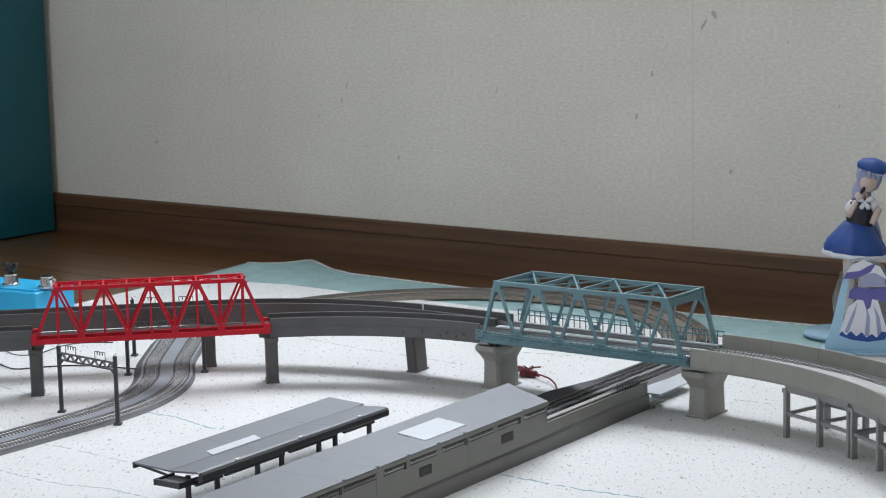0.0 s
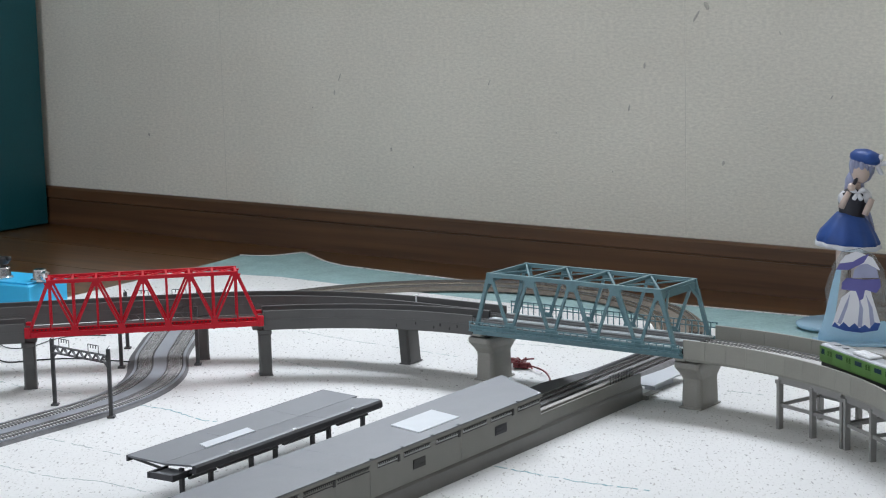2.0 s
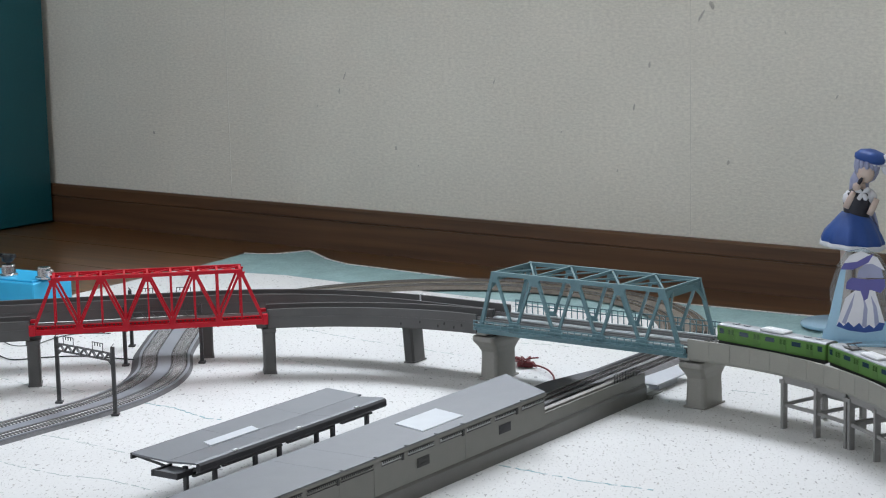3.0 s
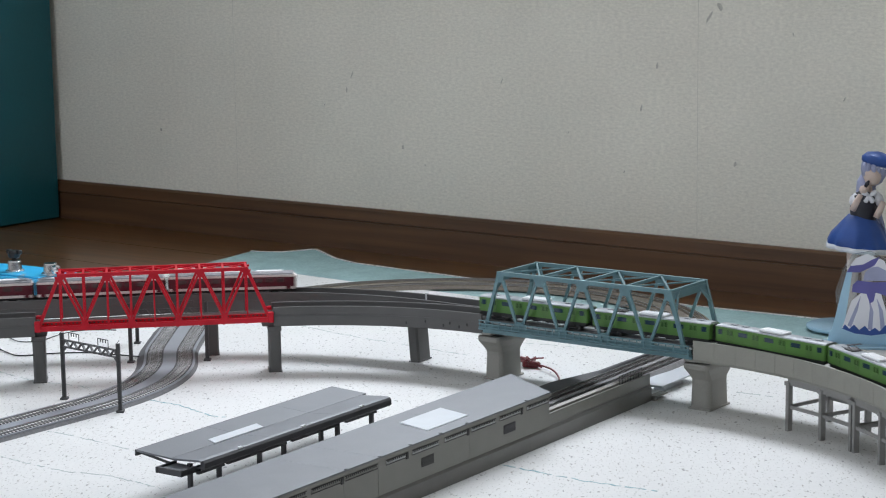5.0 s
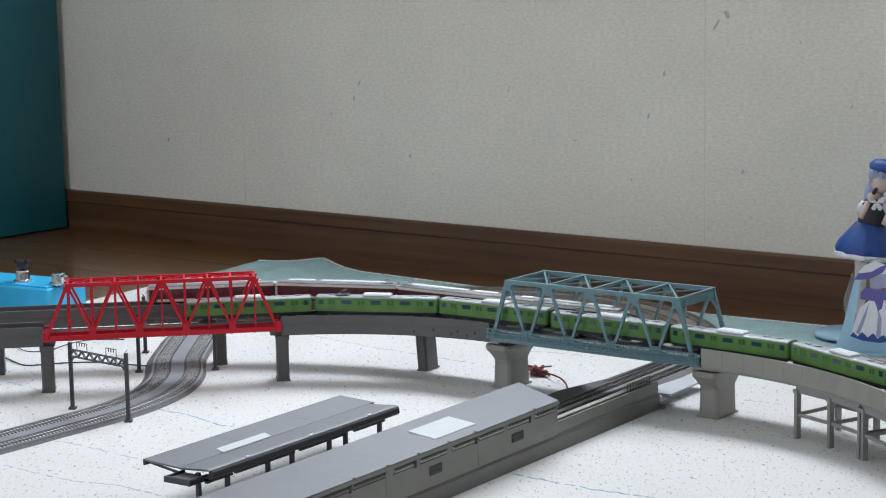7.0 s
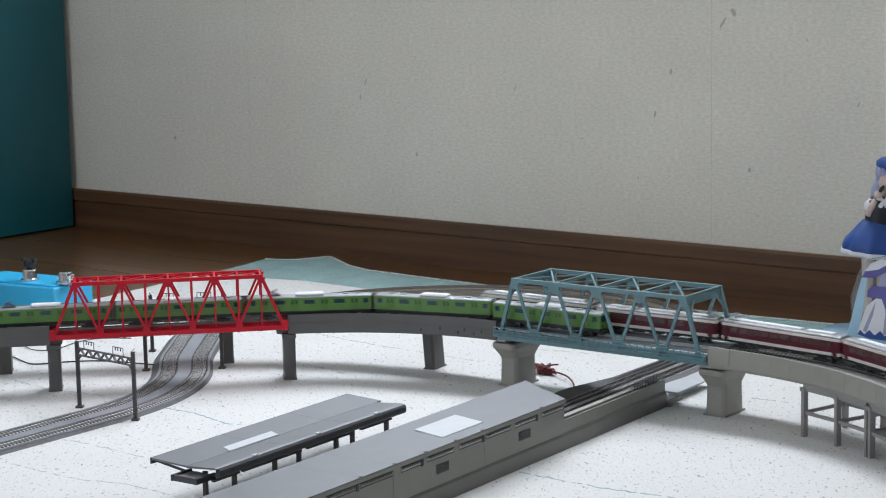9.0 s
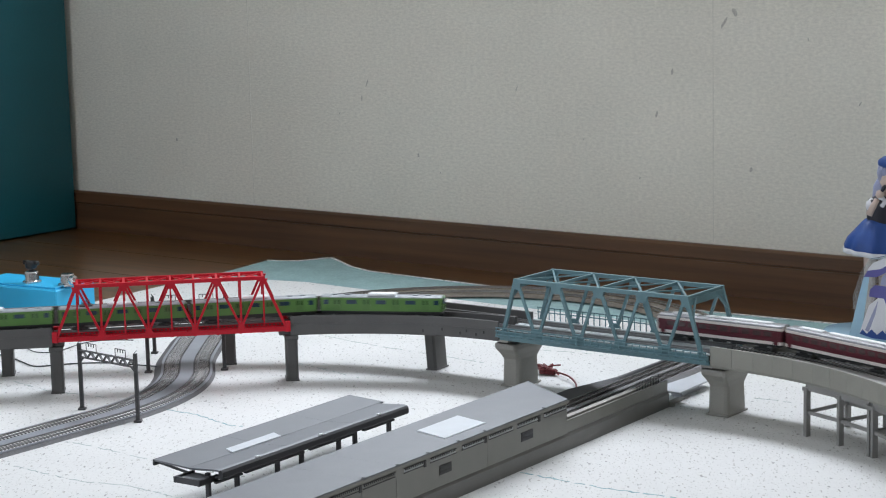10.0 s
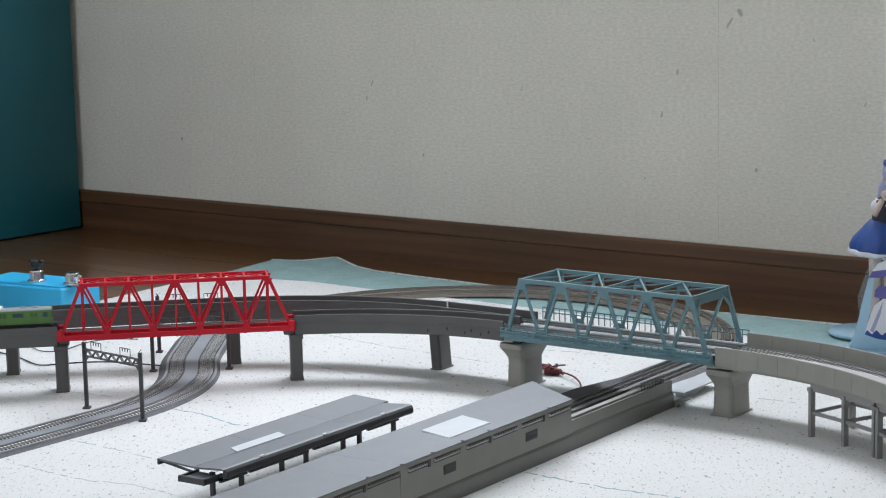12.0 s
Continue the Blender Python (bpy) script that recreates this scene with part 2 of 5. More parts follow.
def beam(bm, p, q, w, h, mat=0):
    """A bar from p to q, w across and h in the upright direction."""
    p, q = Vector(p), Vector(q)
    d = (q - p).normalized()
    side = d.cross(Vector((0, 0, 1)))
    side = side.normalized() if side.length > 1e-4 else Vector((0, 1, 0))
    up = side.cross(d).normalized()
    v = [bm.verts.new((c + side * (i * w / 2) + up * (j * h / 2)) * MM) for c in (p, q) for i, j in ((-1, -1), (1, -1), (1, 1), (-1, 1))]
    for f in ((0, 1, 2, 3), (7, 6, 5, 4), (0, 4, 5, 1), (1, 5, 6, 2), (2, 6, 7, 3), (3, 7, 4, 0)):
        bm.faces.new([v[i] for i in f]).material_index = mat


def lathe(bm, rings, n=16, m=None, mat=0):
    """Rings of (radius, z) round the z axis, closed at both ends."""
    loops = []
    for r, z in rings:
        loop = []
        for i in range(n):
            c = Vector((r * math.cos(2 * math.pi * i / n), r * math.sin(2 * math.pi * i / n), z)) * MM
            loop.append(bm.verts.new(m @ c if m is not None else c))
        loops.append(loop)
    for a, b in zip(loops, loops[1:]):
        for i in range(n):
            bm.faces.new((a[i], a[(i + 1) % n], b[(i + 1) % n], b[i])).material_index = mat
    bm.faces.new(loops[0][::-1]).material_index = mat
    bm.faces.new(loops[-1]).material_index = mat


def prism(bm, poly, z0, z1, m=None, mat=0):
    """An upright prism on a plan polygon."""
    lo = [Vector((x, y, z0)) * MM for x, y in poly]
    hi = [Vector((x, y, z1)) * MM for x, y in poly]
    if m is not None:
        lo, hi = [m @ v for v in lo], [m @ v for v in hi]
    a, b = [bm.verts.new(v) for v in lo], [bm.verts.new(v) for v in hi]
    k = len(poly)
    fs = [bm.faces.new(a[::-1]), bm.faces.new(b)] + [bm.faces.new((a[i], a[(i + 1) % k], b[(i + 1) % k], b[i])) for i in range(k)]
    for f in fs:
        f.material_index = mat


def extrude_x(bm, profile, x0, x1, mat=0, caps=True):
    """A profile of (y, z) drawn out along x."""
    a = [bm.verts.new(Vector((x0, y, z)) * MM) for y, z in profile]
    b = [bm.verts.new(Vector((x1, y, z)) * MM) for y, z in profile]
    k = len(profile)
    for i in range(k):
        bm.faces.new((a[i], a[(i + 1) % k], b[(i + 1) % k], b[i])).material_index = mat
    if caps:
        bm.faces.new(a[::-1]).material_index = mat
        bm.faces.new(b).material_index = mat


# ---- railway lines: straights and arcs that run both ways from the blue-grey bridge ----
def run(x, y, h, pieces, step=4.0):
    out, s = [(0.0, x, y, h)], 0.0
    for radius, amount in pieces:
        length = amount if radius == 0 else radius * radians(abs(amount))
        bend = 0 if radius == 0 else math.copysign(1 / radius, amount)
        n = max(1, math.ceil(length / step))
        d = length / n
        for _ in range(n):
            hm = h + bend * d / 2
            x, y, h, s = x + d * math.cos(hm), y + d * math.sin(hm), h + bend * d, s + d
            out.append((s, x, y, h))
    return np.array(out)


def both_ways(x, y, heading, ahead, back):
    h = radians(heading)
    a, b = run(x, y, h, ahead), run(x, y, h + math.pi, back)[::-1].copy()
    b[:, 0] *= -1
    b[:, 3] -= math.pi
    return np.vstack([b[:-1], a])


def at_s(line, s):
    """x, y and heading at the distance s along a line."""
    return tuple(float(np.interp(s, line[:, 0], line[:, i])) for i in (1, 2, 3))


def sweep(bm, line, s0, s1, profile, step=8.0, mat=0, caps=True):
    """A closed profile of (offset to the left, z) drawn along a line."""
    n = max(1, math.ceil((s1 - s0) / step))
    rows = []
    for i in range(n + 1):
        x, y, h = at_s(line, s0 + (s1 - s0) * i / n)
        rows.append([bm.verts.new(Vector((x - o * math.sin(h), y + o * math.cos(h), z)) * MM) for o, z in profile])
    k = len(profile)
    for a, b in zip(rows, rows[1:]):
        for i in range(k):
            bm.faces.new((a[i], a[(i + 1) % k], b[(i + 1) % k], b[i])).material_index = mat
    if caps:
        bm.faces.new(rows[0][::-1]).material_index = mat
        bm.faces.new(rows[-1]).material_index = mat


def rect(o0, o1, z0, z1):
    return [(o0, z0), (o1, z0), (o1, z1), (o0, z1)]


def sleepers(bm, line, s0, s1, z0, z1, half=8.0, pitch=4.4, width=2.0, offset=0.0, rise=0.0):
    for i in range(int((s1 - s0) / pitch)):
        x, y, h = at_s(line, s0 + (i + 0.5) * pitch)
        m = mm(x, y, 0, math.degrees(h))
        up = rise * (i + 0.5) * pitch / (s1 - s0)
        box(bm, -width / 2, width / 2, offset - half, offset + half, z0 + up, z1 + up, m)


def lay_track(owner, line, s0, s1, z, sleeper_mat, offset=0.0, pitch=4.4, head=3.0, width=2.0, proud=0.9):
    """Two rails and their sleepers under owner; z is the top of the bed, head the rail's height over it."""
    bm = bmesh.new()
    sleepers(bm, line, s0, s1, z - 0.3, z + proud, offset=offset, pitch=pitch, width=width)
    tagged(part("sleeper_strip", bm, sleeper_mat, owner), kind="stuff")
    for side in (-4.5, 4.5):
        bm = bmesh.new()
        sweep(bm, line, s0, s1, rect(offset + side - 0.4, offset + side + 0.4, z + 0.6, z + head))
        part("rail", bm, RAIL, owner, "thin bright metal rail")


HB = -36.3
CB, SB = math.cos(radians(HB)), math.sin(radians(HB))
BLUE0 = (130 - 124 * CB, 1940 - 124 * SB)


def beside_blue(o):
    return BLUE0[0] - o * SB, BLUE0[1] + o * CB


FRONT = both_ways(*beside_blue(18), HB, [(0, 248), (381, -60), (0, 360), (381, -75), (0, 260)], [(315, 45), (0, 248), (0, 124), (381, 125)])
REAR = both_ways(*beside_blue(51), HB, [(0, 248), (414, -60), (0, 360), (414, -75), (0, 220)], [(0, 95), (348, 45), (0, 420), (414, 155)])
RED_S = (-315 * radians(45) - 248, -315 * radians(45))     # the red bridge's stretch of the front line
BED_LEFT, BED_RIGHT = 62.0, 61.2   # top of the track beds; the rail heads lie 1.6 to 3 mm higher
MAT_LINE = run(-549, 1671, radians(53), [(0, 306), (283, 44.5), (0, 30), (400, -7.5), (0, 85), (298.5, -180), (353, -34), (0, 720)])
SCUFFS = [(1.275, 0.363, 4, 6, -0.4), (1.259, 0.349, 2.5, 8, 0.6), (0.655, 0.257, 1.6, 6, 0.5), (0.644, 0.234, 2.2, 5, 0), (1.181, 0.285, 2.2, 5, 0.2), (1.157, 0.228, 2, 5, 0.3), (0.928, 0.256, 1.2, 4, 0.4), (0.749, 0.154, 2.6, 3.5, 0), (0.251, 0.155, 2.6, 3.2, 0),
          (1.299, 0.161, 2.5, 4, 0.2), (1.130, 0.141, 1.6, 2.5, 0.3), (1.452, 0.251, 1.3, 4, 0.5), (0.79, 0.13, 1.2, 2, 0), (0.60, 0.21, 1.0, 2.6, 0.4), (1.04, 0.19, 1.0, 2.2, 0.3), (1.38, 0.33, 1.2, 3, -0.3)]


# ---- the room ----
def wall_box(name, a0, a1, b0, b1, z0, z1, mat, parent=None):
    bm = bmesh.new()
    box(bm, a0 * 1000, a1 * 1000, b0 * 1000, b1 * 1000, z0 * 1000, z1 * 1000)
    ob = part(name, bm, mat, parent)
    ob.matrix_basis = ROOM_M
    return ob


L, R, D, H = ROOM
W0, W1, WZ0, WZ1 = WINDOW
bm = bmesh.new()
for a0, a1, z0, z1 in ((L, W0, FLOOR_Z, H), (W1, R, FLOOR_Z, H), (W0, W1, FLOOR_Z, WZ0), (W0, W1, WZ1, H)):
    box(bm, a0 * 1000, a1 * 1000, -120, 0, z0 * 1000, z1 * 1000)
wall_papered = tagged(part("wall_north", bm, WALLPAPER, at=ROOM_M), "cream-grey woven vinyl wallpaper with small dark scuffs", "wall", kind="structure")
# the gap in this wall is made up, to let the fill lamp in
E0, E1, EZ0, EZ1 = FILL_SOUTH
bm = bmesh.new()
for a0, a1, z0, z1 in ((L, E0, FLOOR_Z, H), (E1, R, FLOOR_Z, H), (E0, E1, FLOOR_Z, EZ0), (E0, E1, EZ1, H)):
    box(bm, a0 * 1000, a1 * 1000, D * 1000, D * 1000 + 100, z0 * 1000, z1 * 1000)
tagged(part("wall_south", bm, PLAIN_WALL, at=ROOM_M), "plain off-white room wall with an added opening for fill light", "wall", kind="structure")
for name, v in (("wall_west", (L - 0.1, L, 0, D)), ("wall_east", (R, R + 0.1, 0, D))):
    tagged(wall_box(name, *v, FLOOR_Z, H, PLAIN_WALL), "plain off-white room wall", "wall", kind="structure")
tagged(wall_box("ceiling", L, R, 0, D, H, H + 0.1, PLAIN_WALL), "plain off-white ceiling", "ceiling", kind="structure")
floor = tagged(new("floor"), "glossy dark brown wooden floor boards", "floor", kind="structure")
floor.matrix_basis = ROOM_M
bm = bmesh.new()
box(bm, L * 1000, R * 1000, 0, D * 1000, -30, FLOOR_Z * 1000 - 2)
part("subfloor", bm, WOOD, floor)
bm = bmesh.new()
box(bm, -(R - L) * 250 + 0.5, (R - L) * 250 - 0.5, 0.5, 149.5, -7, 0, bevel=0.5)
plank = None
for row in range(int(D / 0.15)):
    for col in range(2):
        m = pose(L + (R - L) * (0.25 + 0.5 * col), 0.15 * row, FLOOR_Z)
        if plank is None:
            plank = part("plank", bm, WOOD, floor, at=m)
        else:
            share("plank", plank, m, floor)

# baseboard: a plain face with a raised upper lip and a groove below it
base = tagged(new("baseboard"), "dark brown wooden baseboard with a grooved upper lip", "baseboard", kind="structure")
base.matrix_basis = ROOM_M
z0 = FLOOR_Z * 1000
for name, prof in (("board", [(0, z0), (8, z0), (8, z0 + 43), (0, z0 + 43)]), ("lip", [(0, z0 + 43), (6, z0 + 43), (6, z0 + 45), (10, z0 + 46.5), (10, z0 + 62), (7, z0 + 65), (0, z0 + 65)])):
    bm = bmesh.new()
    extrude_x(bm, [(y, z) for y, z in prof], 2, W1 * 1000 + 300)
    part(name, bm, BOARD, base)
# paper seams and scuffs
for a in (0.417, 1.243):
    bm = bmesh.new()
    box(bm, a * 1000 - 0.5, a * 1000 + 0.5, 0, 0.3, 62, H * 1000 - 2)
    part("paper_seam", bm, SEAM, wall_papered)
for a, z, w, h, lean in SCUFFS:
    bm = bmesh.new()
    rnd = random.Random(int(a * 1e5))
    k = 9
    ring = []
    for i in range(k):
        u, r = 2 * math.pi * i / k, rnd.uniform(0.6, 1.1)
        x, y = w * r * math.cos(u), h * r * math.sin(u)
        ring.append((x + lean * y, y))
    lo = [bm.verts.new(Vector((a * 1000 + x, 0.1, z * 1000 + y)) * MM) for x, y in ring]
    hi = [bm.verts.new(Vector((a * 1000 + x * 0.7, 0.5, z * 1000 + y * 0.7)) * MM) for x, y in ring]
    bm.faces.new(hi)
    for i in range(k):
        bm.faces.new((lo[i], lo[(i + 1) % k], hi[(i + 1) % k], hi[i]))
    part("scuff", bm, STAIN, wall_papered)

# window with its frame, out of view, where the daylight comes from
win = tagged(new("window_1"), "unseen window frame, added for the daylight", "window", kind="structure")
win.matrix_basis = ROOM_M
bm = bmesh.new()
for a0, a1, q0, q1 in ((W0, W0 + 0.04, WZ0, WZ1), (W1 - 0.04, W1, WZ0, WZ1), (W0, W1, WZ0, WZ0 + 0.04), (W0, W1, WZ1 - 0.04, WZ1), ((W0 + W1) / 2 - 0.02, (W0 + W1) / 2 + 0.02, WZ0, WZ1)):
    box(bm, a0 * 1000, a1 * 1000, -50, -10, q0 * 1000, q1 * 1000)
part("opening_frame", bm, WHITE, win)
# invented frame round the south fill lamp, out of view
win = tagged(new("window_2"), "unseen window frame, added for the daylight", "window", kind="structure")
win.matrix_basis = ROOM_M
bm = bmesh.new()
for a0, a1, q0, q1 in ((E0, E0 + 0.04, EZ0, EZ1), (E1 - 0.04, E1, EZ0, EZ1), (E0, E1, EZ0, EZ0 + 0.04), (E0, E1, EZ1 - 0.04, EZ1), ((E0 + E1) / 2 - 0.02, (E0 + E1) / 2 + 0.02, EZ0, EZ1)):
    box(bm, a0 * 1000, a1 * 1000, D * 1000 + 5, D * 1000 + 40, q0 * 1000, q1 * 1000)
part("opening_frame", bm, WHITE, win)

# ---- the tall teal panel beside the wall ----
cab = thing("cabinet", "tall dark teal painted cabinet standing against the wall", "cabinet", at=ROOM_M @ pose(0, 0.012, FLOOR_Z))
bm = bmesh.new()
box(bm, -600, -2, 0, 520, 0, 1850, bevel=2)
part("body", bm, TEAL, cab)
bm = bmesh.new()
box(bm, -2, 14, 1, 519, 2, 1848, bevel=1.5)
part("side_panel", bm, TEAL, cab)

# ---- the mat ----
EDGE = [(-640, 2330), (-490, 2590), (-372, 2775), (-330, 2850), (-297, 2898), (-250, 2884), (-200, 2890), (-170, 2835), (-140, 2790), (12, 2660), (160, 2540), (294, 2433), (453, 2325), (700, 2185), (1000, 1990), (1350, 1700), (1000, 900), (-300, 700), (-1250, 900), (-1330, 1700), (-1000, 2150)]
INNER = [(-648, 2318), (-498, 2578), (-378, 2765), (-340, 2760), (-289, 2730), (-223, 2700), (-142, 2634), (0, 2530), (170, 2395), (354, 2240), (520, 2110), (800, 1900), (1100, 1690), (900, 950), (-300, 720), (-1230, 920), (-1310, 1700), (-990, 2140)]


def sheet(name, poly, z0, z1, mat, lift):
    """A soft sheet on the floor; lift gives the height by which its edge rises."""
    bm = bmesh.new()
    top = [bm.verts.new(Vector((x, y, z1 + lift(x, y))) * MM) for x, y in poly]
    low = [bm.verts.new(Vector((x, y, z0 + lift(x, y) * 0.9)) * MM) for x, y in poly]
    bm.faces.new(top)
    for i in range(len(poly)):
        j = (i + 1) % len(poly)
        bm.faces.new((low[i], low[j], top[j], top[i]))
    bmesh.ops.triangulate(bm, faces=[f for f in bm.faces if len(f.verts) > 4])
    return part(name, bm, mat)


def curl(x, y):
    a = max(0, 1 - math.hypot(x + 297, y - 2898) / 60) * 2
    b = max(0, 1 - math.hypot(x + 205, y - 2890) / 70) * 5
    return a + b


teal_ob = tagged(sheet("teal_sheet", EDGE, -5.0, -2.0, FOAM_TEAL, curl), "pale teal foam sheet with a curled edge on the floor", "foam sheet")
bm = bmesh.new()
for p, q in zip(EDGE[4:14], EDGE[5:15]):
    for i in range(8):
        a, e = [Vector((p[0] + (q[0] - p[0]) * k / 8, p[1] + (q[1] - p[1]) * k / 8, 0)) for k in (i, i + 1)]
        a.z, e.z = -1.6 + curl(a.x, a.y), -1.6 + curl(e.x, e.y)
        beam(bm, a, e, 1.2 + 2.2 * random.random(), 1.6)
part("cut_edge", bm, FOAM, teal_ob, "white cut foam edge")
mat_ob = tagged(sheet("foam_mat", INNER, -2.0, 0.0, FOAM, lambda x, y: 0), "white recycled foam mat with dark flecks and teal lines", "mat")
LINES = [((-314, 1959), (-274, 1929), (-238, 1885), (-217, 1874)),
         ((39, 1691), (73, 1663), (112, 1632), (173, 1597)),
         ((-394, 1836), (-350, 1805), (-319, 1778), (-286, 1750)),
         ((-416, 1745), (-379, 1713), (-344, 1687), (-301, 1671), (-245, 1624)),
         ((-497, 2102), (-449, 2052), (-389, 2018), (-369, 2006)),
         ((-181, 2329), (-138, 2281), (-96, 2242), (-50, 2206), (-11, 2169), (23, 2142)),
         ((85, 2206), (123, 2191), (153, 2170)),
         ((283, 1952), (302, 1943), (324, 1927)),
         ((-191, 2163), (-147, 2115), (-114, 2076))]
for n_line, pts in enumerate(LINES):
    bm = bmesh.new()
    rnd = random.Random(int(pts[0][0]))
    fine = []
    for (x, y), (u, v) in zip(pts, pts[1:]):
        k = int(math.hypot(u - x, v - y) / 5) + 1
        fine += [(x + (u - x) * i / k + rnd.uniform(-0.8, 0.8), y + (v - y) * i / k + rnd.uniform(-1.6, 1.6)) for i in range(k)]
    for (x, y), (u, v) in zip(fine, fine[1:]):
        if rnd.random() < (0.86 if n_line < 2 else 0.72):
            beam(bm, (x, y, 0.05), (u, v, 0.05), rnd.uniform(0.5, 1.7) * (1.5 if n_line < 2 else 0.8), 0.3)
    part("drawn_line", bm, LINE_TEAL if n_line < 2 else LINE_GREY, mat_ob, "faint teal drawn line" if n_line < 2 else "faint grey-green drawn line")


# ---- viaducts ----
def viaduct(name, line, s0, s1, o0, o1, offsets, wall_mat, bed_mat, sleeper_mat, label, panel_range=None, wall_h=71.5, far_rise=0.0, bed=BED_LEFT):
    """A trough on a line from s0 to s1, between the offsets o0 and o1, with a track at each of offsets."""
    v = thing(name, label, "viaduct")
    bm = bmesh.new()
    sweep(bm, line, s0, s1, [(o0 + 3.5, 50), (o1 - 3.5, 50), (o1 - 2.2, 53), (o1 - 2.2, 56), (o0 + 2.2, 56), (o0 + 2.2, 53)])
    part("deck", bm, wall_mat, v)
    bm = bmesh.new()
    sweep(bm, line, s0, s1, [(o0 + 2.3, 56), (o1 - 2.3, 56), (o1 - 2.3, bed - 2.5), (offsets[-1] + 10, bed), (offsets[0] - 10, bed), (o0 + 2.3, bed - 2.5)])
    part("track_bed", bm, bed_mat, v)
    for o in offsets:
        lay_track(v, line, s0, s1, bed, sleeper_mat, o, *((4.2, 1.6, 1.9, 0.3) if len(offsets) > 1 else (4.4, 3.0, 2.0)))
    for near, (a, b) in (("near", (o0, o0 + 2.2)), ("far", (o1 - 2.2, o1))):
        if near == "far":
            wall_h += far_rise
        if panel_range:
            p0, p1, pitch = panel_range
            n = round((p1 - p0) / pitch)
            for i in range(n):
                u, w = p0 + (p1 - p0) * i / n, p0 + (p1 - p0) * (i + 1) / n
                bm = bmesh.new()
                sweep(bm, line, u + 0.15, w - 0.15, [(a, 53.2), (b, 53.2), (b, wall_h - 0.4), (b - 0.4, wall_h), (a + 0.4, wall_h), (a, wall_h - 0.4)], step=7)
                part("wall_panel", bm, wall_mat, v)
            rest = [(p1, s1)]
        else:
            rest = [(s0, s1)]
        for u, w in rest:
            bm = bmesh.new()
            sweep(bm, line, u, w, [(a, 51.5), (b, 51.5), (b, wall_h - 0.4), (b - 0.4, wall_h), (a + 0.4, wall_h), (a, wall_h - 0.4)])
            part("side_wall", bm, wall_mat, v)
            if not panel_range:
                bm = bmesh.new()
                sweep(bm, line, u, w, rect(a - 0.5, a + 0.2, 61.2, 62.4) if near == "near" else rect(b - 0.2, b + 0.5, 61.2, 62.4))
                part("moulding", bm, wall_mat, v)
    return v


F_END, R_END = float(FRONT[0, 0]), float(REAR[0, 0])
v_front = viaduct("viaduct", FRONT, RED_S[1] + 1, -1, -16, 16, (0,), DARK_GREY, BALLAST_DARK, SLEEPER_DARK, "dark grey plastic single-track model viaduct, curved, on grey piers")
viaduct("viaduct", FRONT, F_END, RED_S[0] - 1, -16, 16, (0,), DARK_GREY, BALLAST_DARK, SLEEPER_DARK, "dark grey plastic single-track model viaduct beyond the red bridge")
v_rear = viaduct("viaduct", REAR, R_END, -1, -16, 16, (0,), DARK_GREY, BALLAST_DARK, SLEEPER_DARK, "dark grey plastic model viaduct passing behind the red bridge")
viaduct("viaduct", FRONT, 249, float(FRONT[-1, 0]), -17, 50, (0, 33), LIGHT_GREY, VIADUCT_PALE, SLEEPER_DARK, "light grey plastic double-track model viaduct, curved, with panelled walls", panel_range=(249, 249 + 24.9 * 24, 24.9), far_rise=3.0, bed=BED_RIGHT)
bm = bmesh.new()
x, y, h = at_s(REAR, -118)
box(bm, -0.9, 0.9, 13, 17.4, 62, 73, mm(x, y, 0, math.degrees(h)))
part("joint_cover", bm, WHITE, v_rear, "small white joint cover")
# small drain holes on the curved dark wall
for i, s in enumerate((-95, -72, -50, -42, -30, -20)):
    x, y, h = at_s(FRONT, s)
    bm = bmesh.new()
    box(bm, -0.7, 0.7, -16.7, -15.9, 54 + (i % 2) * 3, 57 + (i % 2) * 3, mm(x, y, 0, math.degrees(h)))
    part("drain_slot", bm, SLAT, v_front)


def column_pier(s, line, label, along=13.0, across=24.0, lean=0.0):
    """A plain slab pier with a chamfered cap and a foot."""
    x, y, h = at_s(line, s)
    p = thing("viaduct_pier", label, "pier", "dark viaduct piers", mm(x, y, 0, math.degrees(h)) @ pose(0, 0, 0, 0, lean, 0))
    bm = bmesh.new()
    prism(bm, [(-along / 2, -across / 2 + 2), (-along / 2 + 2, -across / 2), (along / 2 - 2, -across / 2), (along / 2, -across / 2 + 2), (along / 2, across / 2 - 2), (along / 2 - 2, across / 2), (-along / 2 + 2, across / 2), (-along / 2, across / 2 - 2)], 1.5, 46)
    part("column", bm, PIER_GREY, p)
    bm = bmesh.new()
    box(bm, -along / 2 - 0.8, along / 2 + 0.8, -across / 2 - 1, across / 2 + 1, 45, 50, bevel=0.6)
    part("cap", bm, PIER_GREY, p)
    bm = bmesh.new()
    box(bm, -along / 2 - 0.7, along / 2 + 0.7, -across / 2 - 0.7, across / 2 + 0.7, 0, 1.8, bevel=0.4)
    part("foot", bm, PIER_GREY, p)
    return p


DARK_PIER = "dark grey plastic slab pier standing on the mat"
for s in (RED_S[1] + 2, RED_S[0] + 2, RED_S[0] - 130, RED_S[0] - 300, RED_S[0] - 470, RED_S[0] - 620):
    column_pier(s, FRONT, DARK_PIER)
for s in (-118, -362, -606, -760, -880, -1010, -1200, -1400, -1600, -1800):
    column_pier(s, REAR, DARK_PIER + (", leaning a little" if s == -118 else ""), lean=-4.5 if s == -118 else 0.0)


